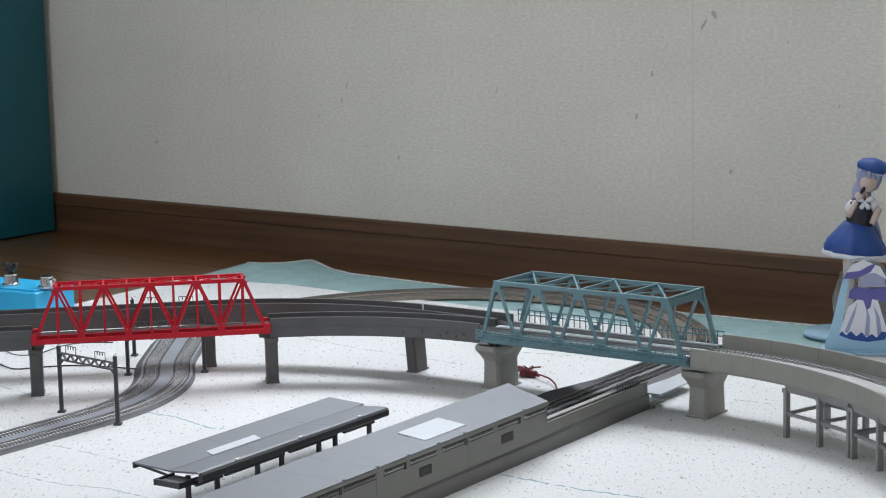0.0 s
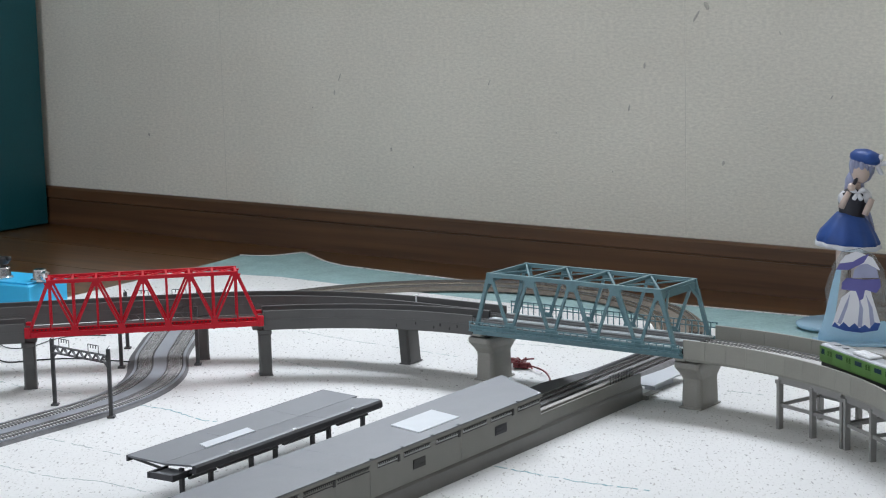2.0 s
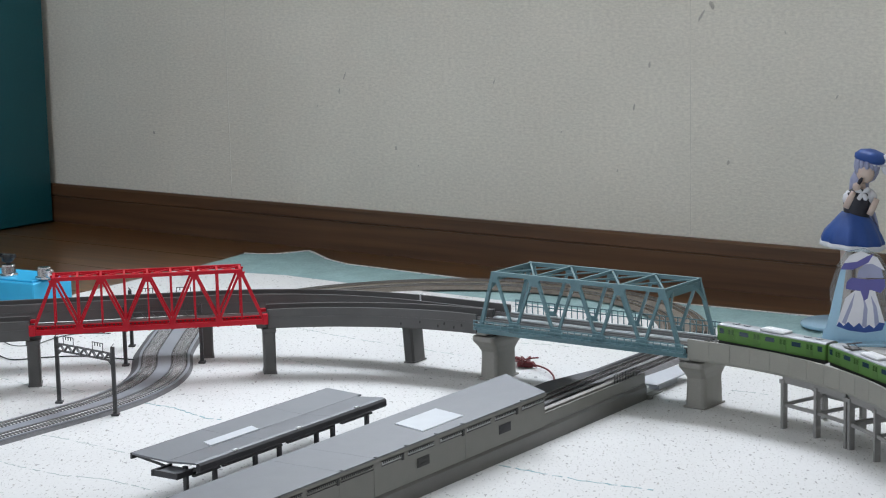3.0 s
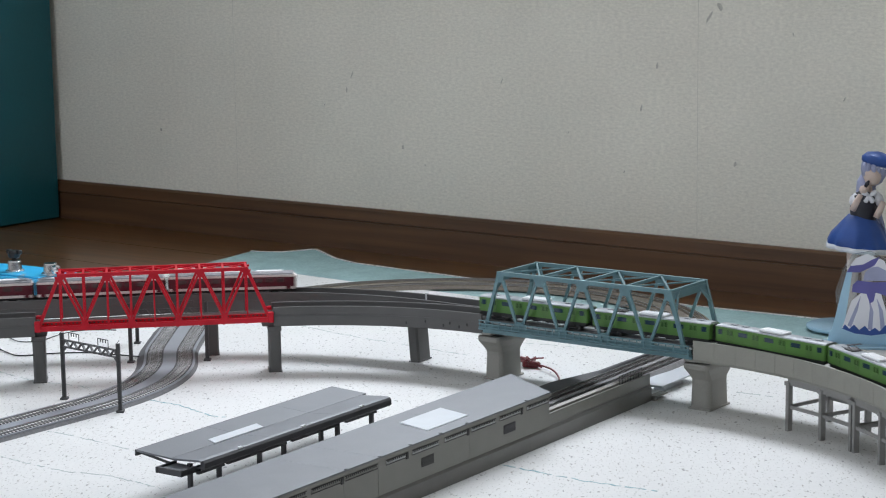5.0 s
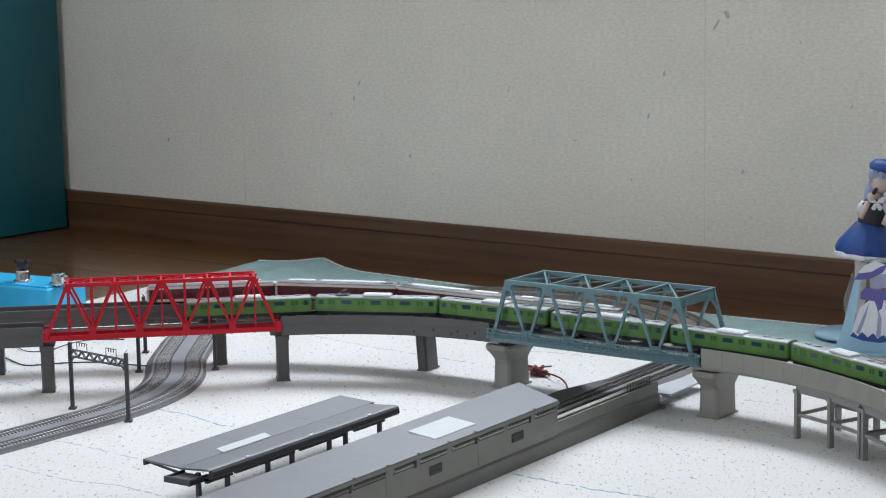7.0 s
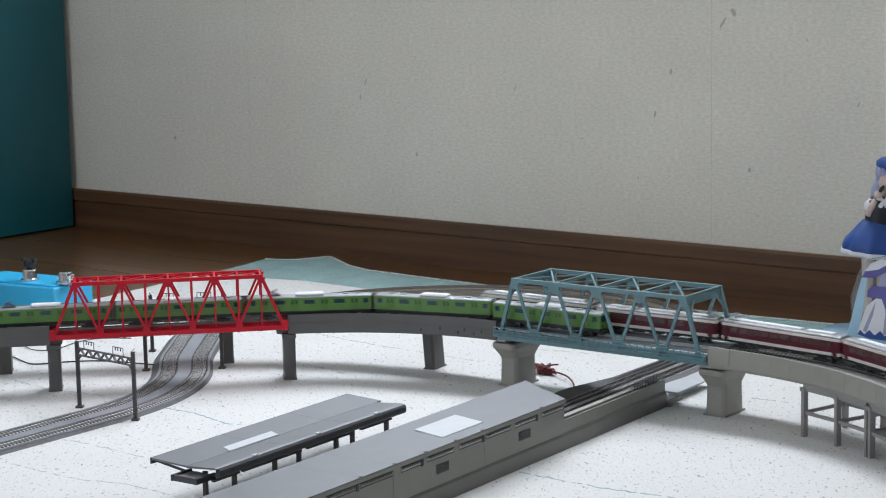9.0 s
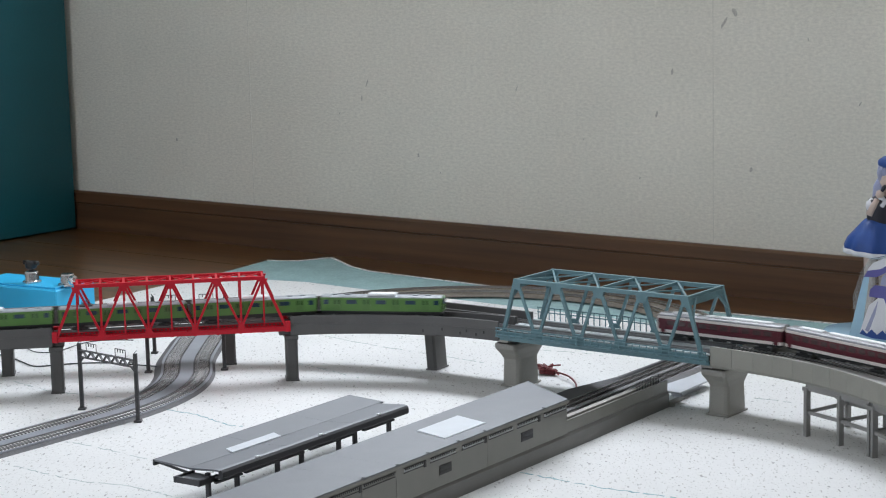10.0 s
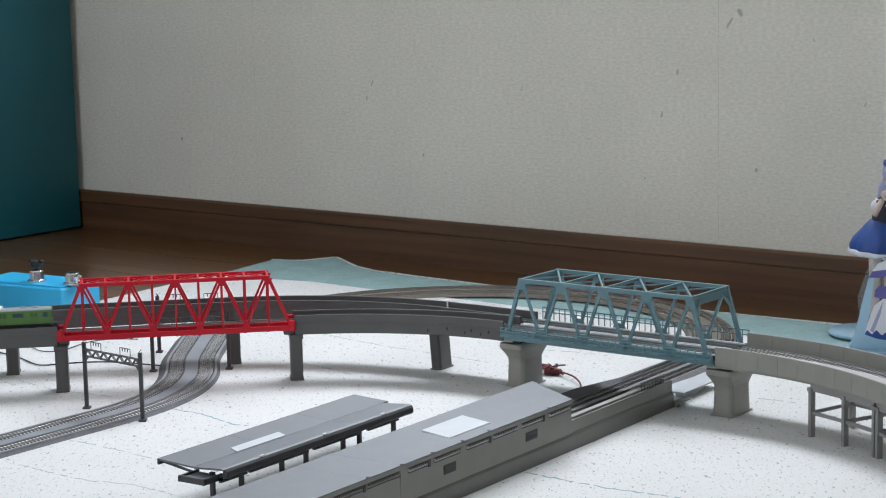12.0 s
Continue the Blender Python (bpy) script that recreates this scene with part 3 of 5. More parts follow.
def flared_pier(s, label):
    """A broad light pier whose head flares out under both tracks."""
    x, y, h = at_s(FRONT, s)
    p = thing("viaduct_pier", label, "pier", "light bridge piers", mm(x, y, 0, math.degrees(h)) @ mm(0, 16.5))
    bm = bmesh.new()
    rows = ((11.5, 19.5, 1.5), (11, 18.5, 26), (11, 19, 30), (12, 23, 36), (13.5, 28, 41), (13.8, 29, 42.5), (13.8, 29.5, 46), (13.2, 29, 47.5))
    loops = []
    for a, b, z in rows:
        r = 4 if z < 36 else 3
        ring = [(-a, -b + r), (-a + r * 0.4, -b + r * 0.4), (-a + r, -b), (a - r, -b), (a - r * 0.4, -b + r * 0.4), (a, -b + r), (a, b - r), (a - r * 0.4, b - r * 0.4), (a - r, b), (-a + r, b), (-a + r * 0.4, b - r * 0.4), (-a, b - r)]
        loops.append([bm.verts.new(Vector((u, w, z)) * MM) for u, w in ring])
    for a, b in zip(loops, loops[1:]):
        for i in range(12):
            bm.faces.new((a[i], a[(i + 1) % 12], b[(i + 1) % 12], b[i]))
    bm.faces.new(loops[-1])
    bm.faces.new(loops[0][::-1])
    part("column", bm, PIER_LIGHT, p)
    for side in (-16, 16):
        bm = bmesh.new()
        box(bm, -9, 9, side - 6, side + 6, 47.3, 50, bevel=0.5)
        part("bearing", bm, PIER_GREY, p)
    bm = bmesh.new()
    box(bm, -12.4, 12.4, -20.5, 20.5, 0, 2, bevel=0.6)
    part("foot", bm, PIER_LIGHT, p)


LIGHT_PIER = "light grey plastic pier with a flared head under the bridge end"
flared_pier(4, LIGHT_PIER)
flared_pier(249, LIGHT_PIER)
for s in (640, 860, 1080, 1300, 1500):
    flared_pier(s, "light grey plastic pier with a flared head under the viaduct")


def trestle(s0, label):
    """A framed pier: two rows of three legs with beams along and across."""
    t = thing("trestle_pier", label, "pier", "trestle piers")
    leg = None
    spots = {}
    for i in range(3):
        x, y, h = at_s(FRONT, s0 + i * 45)
        for row, o in enumerate((-11, 44)):
            spots[i, row] = (x - o * math.sin(h), y + o * math.cos(h))
            m = mm(*spots[i, row], 0, math.degrees(h))
            if leg is None:
                bm = bmesh.new()
                prism(bm, [(-1.8, -2.8), (1.8, -2.8), (1.8, 2.8), (-1.8, 2.8)], 0, 44)
                prism(bm, [(-2.8, -3.6), (2.8, -3.6), (2.8, 3.6), (-2.8, 3.6)], 43.5, 47)
                leg = part("leg", bm, TRESTLE, t, at=m)
            else:
                share("leg", leg, m, t)
    pairs = [((i, r), (i + 1, r)) for i in range(2) for r in range(2)] + [((i, 0), (i, 1)) for i in range(3)]
    for a, b in pairs:
        for z, w, h in ((23, 2.0, 3.2), (47, 4.0, 6.0)):
            bm = bmesh.new()
            beam(bm, (*spots[a], z), (*spots[b], z), w, h)
            part("cross_beam", bm, TRESTLE, t)


for s in (362, 458, 554):
    trestle(s, "grey plastic framed trestle pier with crossed beams under the viaduct")


# ---- red single-track truss bridge ----
def red_bridge():
    x, y, h = at_s(FRONT, RED_S[0])
    b = thing("truss_bridge", "bright red plastic single-track truss bridge", "bridge", at=mm(x, y, 0, math.degrees(h)))
    half, zb, zt, inset, n = 16.5, 56.0, 114.5, 26.5, 8
    pitch = (248 - 2 * inset) / n
    for o in (-half, half):
        bm = bmesh.new()
        beam(bm, (0.6, o, zb + 2.6), (247.4, o, zb + 2.6), 2.4, 5.2)
        part("bottom_chord", bm, RED, b)
        bm = bmesh.new()
        beam(bm, (inset - 2, o, zt), (248 - inset + 2, o, zt), 3.2, 3.8)
        part("top_chord", bm, RED, b)
        for u, w in ((4, inset), (244, 248 - inset)):
            bm = bmesh.new()
            beam(bm, (u, o, zb + 5), (w, o, zt), 2.6, 3.0)
            part("end_post", bm, RED, b)
        for i in range(n + 1):
            u = inset + i * pitch
            bm = bmesh.new()
            beam(bm, (u, o, zb + 6), (u, o, zt), 2.0, 2.2 if i % 2 else 1.7)
            part("upright", bm, RED, b)
            if i % 2 == 1:
                for j in (-1, 1):
                    bm = bmesh.new()
                    beam(bm, (u, o, zb + 6), (u + j * pitch, o, zt), 2.0, 2.4)
                    part("diagonal", bm, RED, b)
                bm = bmesh.new()
                prism(bm, [(u - 4.5, zb + 5), (u + 4.5, zb + 5), (u + 2.2, zb + 10.5), (u - 2.2, zb + 10.5)], o - 1.3, o + 1.3, Matrix(((1, 0, 0, 0), (0, 0, 1, 0), (0, 1, 0, 0), (0, 0, 0, 1))))
                part("gusset", bm, RED, b)
            else:
                bm = bmesh.new()
                prism(bm, [(u - 5, zt - 1), (u + 5, zt - 1), (u + 2.4, zt - 7), (u - 2.4, zt - 7)], o - 1.2, o + 1.2, Matrix(((1, 0, 0, 0), (0, 0, 1, 0), (0, 1, 0, 0), (0, 0, 0, 1))))
                part("gusset", bm, RED, b)
        for u in (-1, 243):
            bm = bmesh.new()
            box(bm, u, u + 6, o - 3, o + 3, zb - 0.4, zb + 11, bevel=0.8)
            part("end_block", bm, RED, b)
    for i in range(n + 1):
        u = inset + i * pitch
        bm = bmesh.new()
        beam(bm, (u, -half, zt + 0.3), (u, half, zt + 0.3), 2.2, 2.4)
        part("top_strut", bm, RED, b)
        if i < n:
            bm = bmesh.new()
            beam(bm, (u, -half, zt + 0.3), (u + pitch, half, zt + 0.3), 1.3, 1.2)
            beam(bm, (u, half, zt), (u + pitch, -half, zt), 1.3, 1.2)
            part("top_bracing", bm, RED, b)
    for i in range(11):
        bm = bmesh.new()
        beam(bm, (4 + i * 24, -half, zb + 0.8), (4 + i * 24, half, zb + 0.8), 2.5, 3)
        part("floor_beam", bm, RED, b)
    for o in (-7, 7):
        bm = bmesh.new()
        beam(bm, (1, o, zb + 4.5), (247, o, zb + 4.5), 2.5, 6.6)
        part("stringer", bm, RED, b)
    bm = bmesh.new()
    sl = run(0, 0, 0, [(0, 248)])
    sleepers(bm, sl, 1, 247, BED_LEFT - 0.5, BED_LEFT + 0.9, half=9.0)
    tagged(part("sleeper_strip", bm, SLEEPER_DARK, b), kind="stuff")
    for side in (-4.5, 4.5):
        bm = bmesh.new()
        beam(bm, (0, side, BED_LEFT + 1.8), (248, side, BED_LEFT + 1.8), 0.9, 2.4)
        part("rail", bm, RAIL, b, "thin bright metal rail")
    for u in (5, 243):
        bm = bmesh.new()
        box(bm, u - 6, u + 6, -9, 9, 49.8, 56, bevel=0.6)
        part("bearing", bm, PIER_GREY, b)


red_bridge()


# ---- blue-grey double-track truss bridge ----
def blue_bridge():
    b = thing("truss_bridge", "blue-grey plastic double-track truss bridge with railings", "bridge", at=mm(*BLUE0, 0, HB))
    wide, zb, zt, inset, n = 69.0, 55.5, 117.0, 23.5, 4
    pitch = (248 - 2 * inset) / n
    tall = Matrix(((1, 0, 0, 0), (0, 0, 1, 0), (0, 1, 0, 0), (0, 0, 0, 1)))
    for o in (0.0, wide):
        bm = bmesh.new()
        beam(bm, (0.5, o, zb + 3.2), (247.5, o, zb + 3.2), 2.6, 6.4)
        part("bottom_chord", bm, BLUE_GREY, b)
        bm = bmesh.new()
        beam(bm, (inset - 2, o, zt), (248 - inset + 2, o, zt), 3.4, 4.2)
        part("top_chord", bm, BLUE_GREY, b)
        for u, w in ((7, inset), (241, 248 - inset)):
            bm = bmesh.new()
            beam(bm, (u, o, zb + 5), (w, o, zt), 3.2, 3.8)
            part("end_post", bm, BLUE_GREY, b)
        for i in range(n):
            u = inset + (i + 0.5) * pitch
            for j in (-1, 1):
                bm = bmesh.new()
                beam(bm, (u + j * 2.0, o, zb + 5), (u + j * (pitch / 2 - 2.4), o, zt - 1), 2.4, 2.9)
                part("diagonal", bm, BLUE_GREY, b)
            bm = bmesh.new()
            prism(bm, [(u - 8, zb + 6), (u + 8, zb + 6), (u + 4.5, zb + 13), (u - 4.5, zb + 13)], o - 1.4, o + 1.4, tall)
            part("gusset", bm, BLUE_GREY, b)
        for i in range(n + 1):
            u = inset + i * pitch
            bm = bmesh.new()
            prism(bm, [(u - (7 if i else 1), zt - 1), (u + (7 if i < n else 1), zt - 1), (u + (4.6 if i < n else 3), zt - 9), (u - (4.6 if i else 3), zt - 9)], o - 1.4, o + 1.4, tall)
            part("gusset", bm, BLUE_GREY, b)
        # lattice railing outside the chord
        out = o - 4.2 if o == 0 else o + 4.2
        rail_h = ((zb + 4.0), (zb + 7.6), (zb + 11.0)) if o == 0 else (zb + 6, zb + 15.0, zb + 20.0)
        for z in rail_h:
            bm = bmesh.new()
            beam(bm, (0, out, z), (248, out, z), 0.9, 1.1)
            part("hand_rail", bm, BLUE_GREY, b)
        bm = bmesh.new()
        beam(bm, (0, out, zb + 1), (0, out, rail_h[-1]), 0.8, 0.9)
        rod = part("railing_post", bm, BLUE_GREY, b, at=mm(1, 0))
        many = 30 if o == 0 else 35
        for k in range(1, many + 1):
            share("railing_post", rod, mm(1 + k * 246 / many, 0), b)
        bm = bmesh.new()
        beam(bm, (0, (o + out) / 2, zb + 2), (248, (o + out) / 2, zb + 2), 6.2, 1.4)
        part("walkway", bm, BLUE_GREY, b)
    for i in range(n + 1):
        u = inset + i * pitch
        bm = bmesh.new()
        beam(bm, (u, 0, zt + 0.2), (u, wide, zt + 0.2), 2.4, 3.2)
        part("top_strut", bm, BLUE_GREY, b)
        if i < n:
            for p, q in (((u, 0), (u + pitch, wide)), ((u, wide), (u + pitch, 0))):
                bm = bmesh.new()
                beam(bm, (*p, zt + 0.6), (*q, zt + 0.6), 1.7 if p[1] else 1.2, 1.4)
                part("top_bracing", bm, BLUE_GREY, b)
    for u in (inset, 248 - inset):
        k = (-1 if u < 100 else 1)
        bm = bmesh.new()
        beam(bm, (u + k * 1.2, 1.7, zt - 4.6), (u + k * 1.2, wide - 1.7, zt - 4.6), 1.4, 7.0)
        part("portal_web", bm, BLUE_GREY, b)
        for o, w in ((0, 15), (wide, wide - 15)):
            bm = bmesh.new()
            beam(bm, (u + k * 7, o, zt - 20), (u + k * 0.8, w, zt - 2), 2.0, 2.4)
            part("portal_brace", bm, BLUE_GREY, b)
    bm = bmesh.new()
    box(bm, 0.5, 247.5, 2, wide - 2, 52.5, 56.0)
    part("floor_plate", bm, BLUE_GREY, b)
    for o in (18, 51):
        bm = bmesh.new()
        beam(bm, (0.2, o, (56 + BED_LEFT) / 2), (247.8, o, (56 + BED_RIGHT) / 2), 22, BED_RIGHT - 55)
        part("track_bed", bm, BALLAST_DARK, b)
        lay = run(0, o, 0, [(0, 248)])
        bm = bmesh.new()
        sleepers(bm, lay, 1, 247, BED_LEFT - 0.5, BED_LEFT + 0.7, half=9, width=2.3, rise=BED_RIGHT - BED_LEFT)
        tagged(part("sleeper_strip", bm, UNDER, b), kind="stuff")
        for side in (-4.5, 4.5):
            bm = bmesh.new()
            beam(bm, (0, o + side, BED_LEFT + 1.8), (248, o + side, BED_RIGHT + 1.8), 0.9, 2.4)
            part("rail", bm, RAIL, b, "thin bright metal rail")
    for o in (4.5, 32, 37, 64.5):
        bm = bmesh.new()
        beam(bm, (1, o, BED_LEFT + 1.6), (247, o, BED_RIGHT + 1.6), 3.0, 1.4)
        part("guard_plate", bm, GUARD, b, "pale grey guard plate")
    for u in (4, 244):
        for o in (10, wide - 10):
            bm = bmesh.new()
            box(bm, u - 6, u + 6, o - 7, o + 7, 49.8, 53, bevel=0.5)
            part("bearing", bm, PIER_LIGHT, b)


blue_bridge()


# ---- lower double track on the mat ----
def lower_track():
    t = tagged(new("railway_track"), "grey ballasted double model railway track laid in a loop", "railway track")
    end = float(MAT_LINE[-1, 0])
    a = 306 + 283 * radians(44.5) + 30 + 400 * radians(7.5) + 85
    c = a + 298.5 * math.pi
    for s0, s1, bed, sl, name in ((0, a + 90, BALLAST_MID, SLEEPER_BROWN, "track_bed"), (a + 90, c + 60, BED_TAN, SLEEPER_TAN, "track_bed"), (c + 60, end, BALLAST, SLEEPER_DARK, "track_bed")):
        bm = bmesh.new()
        near, far = (-19 if s1 == end else -31), (36 if s0 == 0 else 31)
        sweep(bm, MAT_LINE, s0, s1, [(near, 0.1), (far, 0.1), (29 if s0 == 0 else 27, 4.2), (near + 4, 4.2)])
        part(name, bm, bed, t)
        for o in (-6.0 if s1 == end else -16.5, 16.5):   # the two tracks draw together towards the station
            lay_track(t, MAT_LINE, s0, s1, 4.2, sl, o, head=2.0)
        if s0 == 0:
            for o0, o1 in ((-7, 7), (25.5, 28), (-28, -25.5)):
                bm = bmesh.new()
                sweep(bm, MAT_LINE, s0, s1, rect(o0, o1, 3.5, 4.9))
                part("slab_strip", bm, SLAB, t, "smooth blue-grey slab strip")
            for o in (-16.5, 16.5):
                bm = bmesh.new()
                sweep(bm, MAT_LINE, s0, s1, rect(o - 7.4, o + 7.4, 3.6, 4.85))
                part("pale_strip", bm, PALE_BED, t, "pale strip between the sleepers")
        if s1 == end:
            # a side ramp that widens towards the station
            bm = bmesh.new()
            loops = []
            for i in range(60):
                d = s0 + 80 + i * 8
                x, y, h = at_s(MAT_LINE, d)
                o = float(np.interp(d - c, (200, 300, 370), (-17, -19, -34)))
                loops.append([bm.verts.new(Vector((x - q * math.sin(h), y + q * math.cos(h), z)) * MM) for q, z in ((o, 0.1), (-13, 0.1), (-13, 4.7), (o + 3, 7.0), (o, 7.4))])
            for p, q in zip(loops, loops[1:]):
                for k in range(5):
                    bm.faces.new((p[k], p[(k + 1) % 5], q[(k + 1) % 5], q[k]))
            bm.faces.new(loops[0][::-1])
            bm.faces.new(loops[-1])
            part("dark_ramp", bm, CANOPY_DARK, t, "dark brown side ramp")


lower_track()


# ---- catenary gantries ----
def gantry(p, q, tall, label):
    g = thing("catenary_gantry", label, "gantry", "catenary gantries")
    for x, y in (p, q):
        post = bmesh.new()
        for dx, dy in ((-1.3, -1.3), (1.3, -1.3), (1.3, 1.3), (-1.3, 1.3)):
            box(post, x + dx - 0.6, x + dx + 0.6, y + dy - 0.6, y + dy + 0.6, 2, tall)
        box(post, x - 1.0, x + 1.0, y - 1.0, y + 1.0, 2, tall)
        for k in range(int(tall / 3)):
            z, f = 3 + k * 3, (-1) ** k
            for dy in (-1.3, 1.3):
                beam(post, (x - 1.3 * f, y + dy, z), (x + 1.3 * f, y + dy, z + 3), 0.5, 0.5)
        part("post", post, STEEL_DARK, g)
        foot = bmesh.new()
        box(foot, x - 4, x + 4, y - 4, y + 4, 0, 2.2, bevel=0.5)
        part("foot", foot, STEEL_DARK, g)
    P, Q = Vector((*p, tall - 14)), Vector((*q, tall - 14))
    bm = bmesh.new()
    for dz in (0, 7):
        for off in (-1.5, 1.5):
            n = (Q - P).cross(Vector((0, 0, 1))).normalized() * off
            beam(bm, P + n + Vector((0, 0, dz)), Q + n + Vector((0, 0, dz)), 0.8, 0.9)
    for i in range(14):
        u, v = P.lerp(Q, i / 14), P.lerp(Q, (i + 1) / 14)
        beam(bm, u + Vector((0, 0, 7 * (i % 2))), v + Vector((0, 0, 7 * ((i + 1) % 2))), 2.6, 0.8)
    part("lattice_beam", bm, STEEL_DARK, g)
    for end, to in ((P, Q), (Q, P)):
        d = (to - end).normalized()
        bm = bmesh.new()
        beam(bm, end + Vector((0, 0, -6)), end + d * 7, 1.6, 1.2)
        part("knee_brace", bm, STEEL_DARK, g)
    for f in (0.22, 0.74):
        c = P.lerp(Q, f)
        d = (Q - P).normalized() * 8
        bm = bmesh.new()
        a, b = c - d, c + d
        up = Vector((0, 0, 1))
        beam(bm, a + up * 7, a + up * 15.5, 0.7, 0.7)
        beam(bm, b + up * 7, b + up * 15.5, 0.7, 0.7)
        beam(bm, a + up * 15.5, b + up * 15.5, 0.7, 0.7)
        for k in (0.25, 0.5, 0.75):
            beam(bm, a.lerp(b, k) + up * 15, a.lerp(b, k) + up * 12, 0.9, 0.9)
        part("wire_bracket", bm, STEEL_DARK, g)


GANTRY = "dark grey lattice catenary gantry spanning the lower track"
gantry((-395, 1961.6), (-328.5, 1902.9), 69, GANTRY)
gantry((-354, 2132), (-270.6, 2137.6), 66, GANTRY)
gantry((-363, 2236), (-280, 2240), 66, GANTRY)


# ---- station: a long building, its platform wall, and a canopy ----
STATION_M = mm(196.1, 1919.4, 0, -124.14)


STRIP = material("pale_window_strip", (0.42, 0.43, 0.43), 0.4, vary=0.1, scale=150)


def station_building():
    b = thing("station_building", "long grey plastic model station building with a flat roof", "station", at=STATION_M)
    bm = bmesh.new()
    prism(bm, [(193, -1.5), (640, -1.5), (640, -44), (170, -44)], 16, 45)
    part("hall", bm, STATION, b)
    edges = [193, 325, 458, 504, 640]
    for a, c in zip(edges, edges[1:]):
        bm = bmesh.new()
        box(bm, a + 0.25, c - 0.25, -1.6, 0, 16, 44.6)
        part("wall_panel", bm, STATION, b)
        bm = bmesh.new()
        skew = 47 if a == 193 else 0
        prism(bm, [(a + 0.15, 1.2), (c - 0.15, 1.2), (c - 0.15, -36), (a + 0.15 - skew / 2, -36)], 45, 48.4)
        prism(bm, [(a + 0.15 - skew / 2, -36.3), (c - 0.15, -36.3), (c - 0.15, -71), (a + 0.15 - skew, -71)], 45, 48.1)
        part("roof_panel", bm, ROOF, b)
    bm = bmesh.new()
    box(bm, 192, 640, 0, 1.6, 44.6, 47.2)
    part("fascia", bm, STATION, b)
    bm = bmesh.new()
    prism(bm, [(306, -14), (368, -14), (358, -50), (296, -50)], 48.2, 49.0)
    part("skylight", bm, SKYLIGHT, b, "white translucent roof skylight")
    strips = [(196, 232, 0), (243, 277, 1), (285, 322, 0), (330, 363, 1), (373, 410, 0), (420, 447, 1), (460, 502, 0), (508, 545, 1), (552, 590, 0)]
    for a, c, end in strips:
        bm = bmesh.new()
        box(bm, a, c, -0.2, 0.35, 39.4, 42.8)
        part("window_strip", bm, STRIP if c < 460 else STATION, b, "pale strip of high windows")
        bm = bmesh.new()
        for k in range(int((c - a) / 2.6)):
            x = a + 1 + k * 2.6
            box(bm, x, x + 1.3, 0.3, 0.8, 41.2, 42.9)
        for z in (39.1, 42.8):
            box(bm, a - 0.5, c + 0.5, 0.2, 0.9, z, z + 0.5)
        part("slats", bm, SLAT, b, "dark slats of the high windows")
        if end:
            bm = bmesh.new()
            box(bm, a - 3.5, a - 0.4, -0.2, 0.9, 37.6, 43.4, bevel=0.2)
            part("end_louvre", bm, SLAT, b)
    for a, c, m in ((380, 397.5, SLAT), (252, 271, CANOPY_DARK)):
        bm = bmesh.new()
        box(bm, a, c, -0.2, 0.5, 25.6, 33.6)
        for k in range(2):
            box(bm, a + 1.5, c - 1.5, 0.5, 0.8, 27 + k * 3.3, 28.6 + k * 3.3)
        part("wall_vent", bm, m, b, "dark louvred wall vent" if m is SLAT else "grey wall hatch")
    for x in (232, 328, 368, 412, 455, 500):
        bm = bmesh.new()
        box(bm, x, x + 2.4, -1, 0.9, 48.3, 49.2)
        part("roof_clip", bm, ROOF, b)
    p = thing("platform", "grey plastic station platform with a low stepped side wall", "platform", at=STATION_M)
    bm = bmesh.new()
    extrude_x(bm, [(0.3, 0), (0.3, 13), (-1.2, 15.4), (-1.2, 16.2), (-20, 16.2), (-20, 0)], -2, 645)
    part("base", bm, BASE_GREY, p)
    bm = bmesh.new()
    box(bm, -2, 192.4, -3.2, -1.4, 16.2, 27.5, bevel=0.3)
    part("side_wall", bm, STATION, p)
    bm = bmesh.new()
    box(bm, -2, 192, -15, -9, 16.2, 27.0, bevel=0.3)
    part("edge_strip", bm, SLEEPER, p, "pale platform edge strip")
    bm = bmesh.new()
    for k in range(9):
        beam(bm, (4 + k * 5.5, -8, 16), (4 + k * 5.5, -8, 34), 0.5, 0.5)
    for z in (29.5, 33.6):
        beam(bm, (3, -8, z), (50, -8, z), 0.5, 0.5)
    part("end_fence", bm, STEEL_DARK, p, "dark wire end fence")
    bm = bmesh.new()
    box(bm, -26, -2, -3, 6, 3.5, 5, bevel=0.3)
    box(bm, -8, -2.2, -2, 4, 0, 4)
    part("end_step", bm, STATION, p)


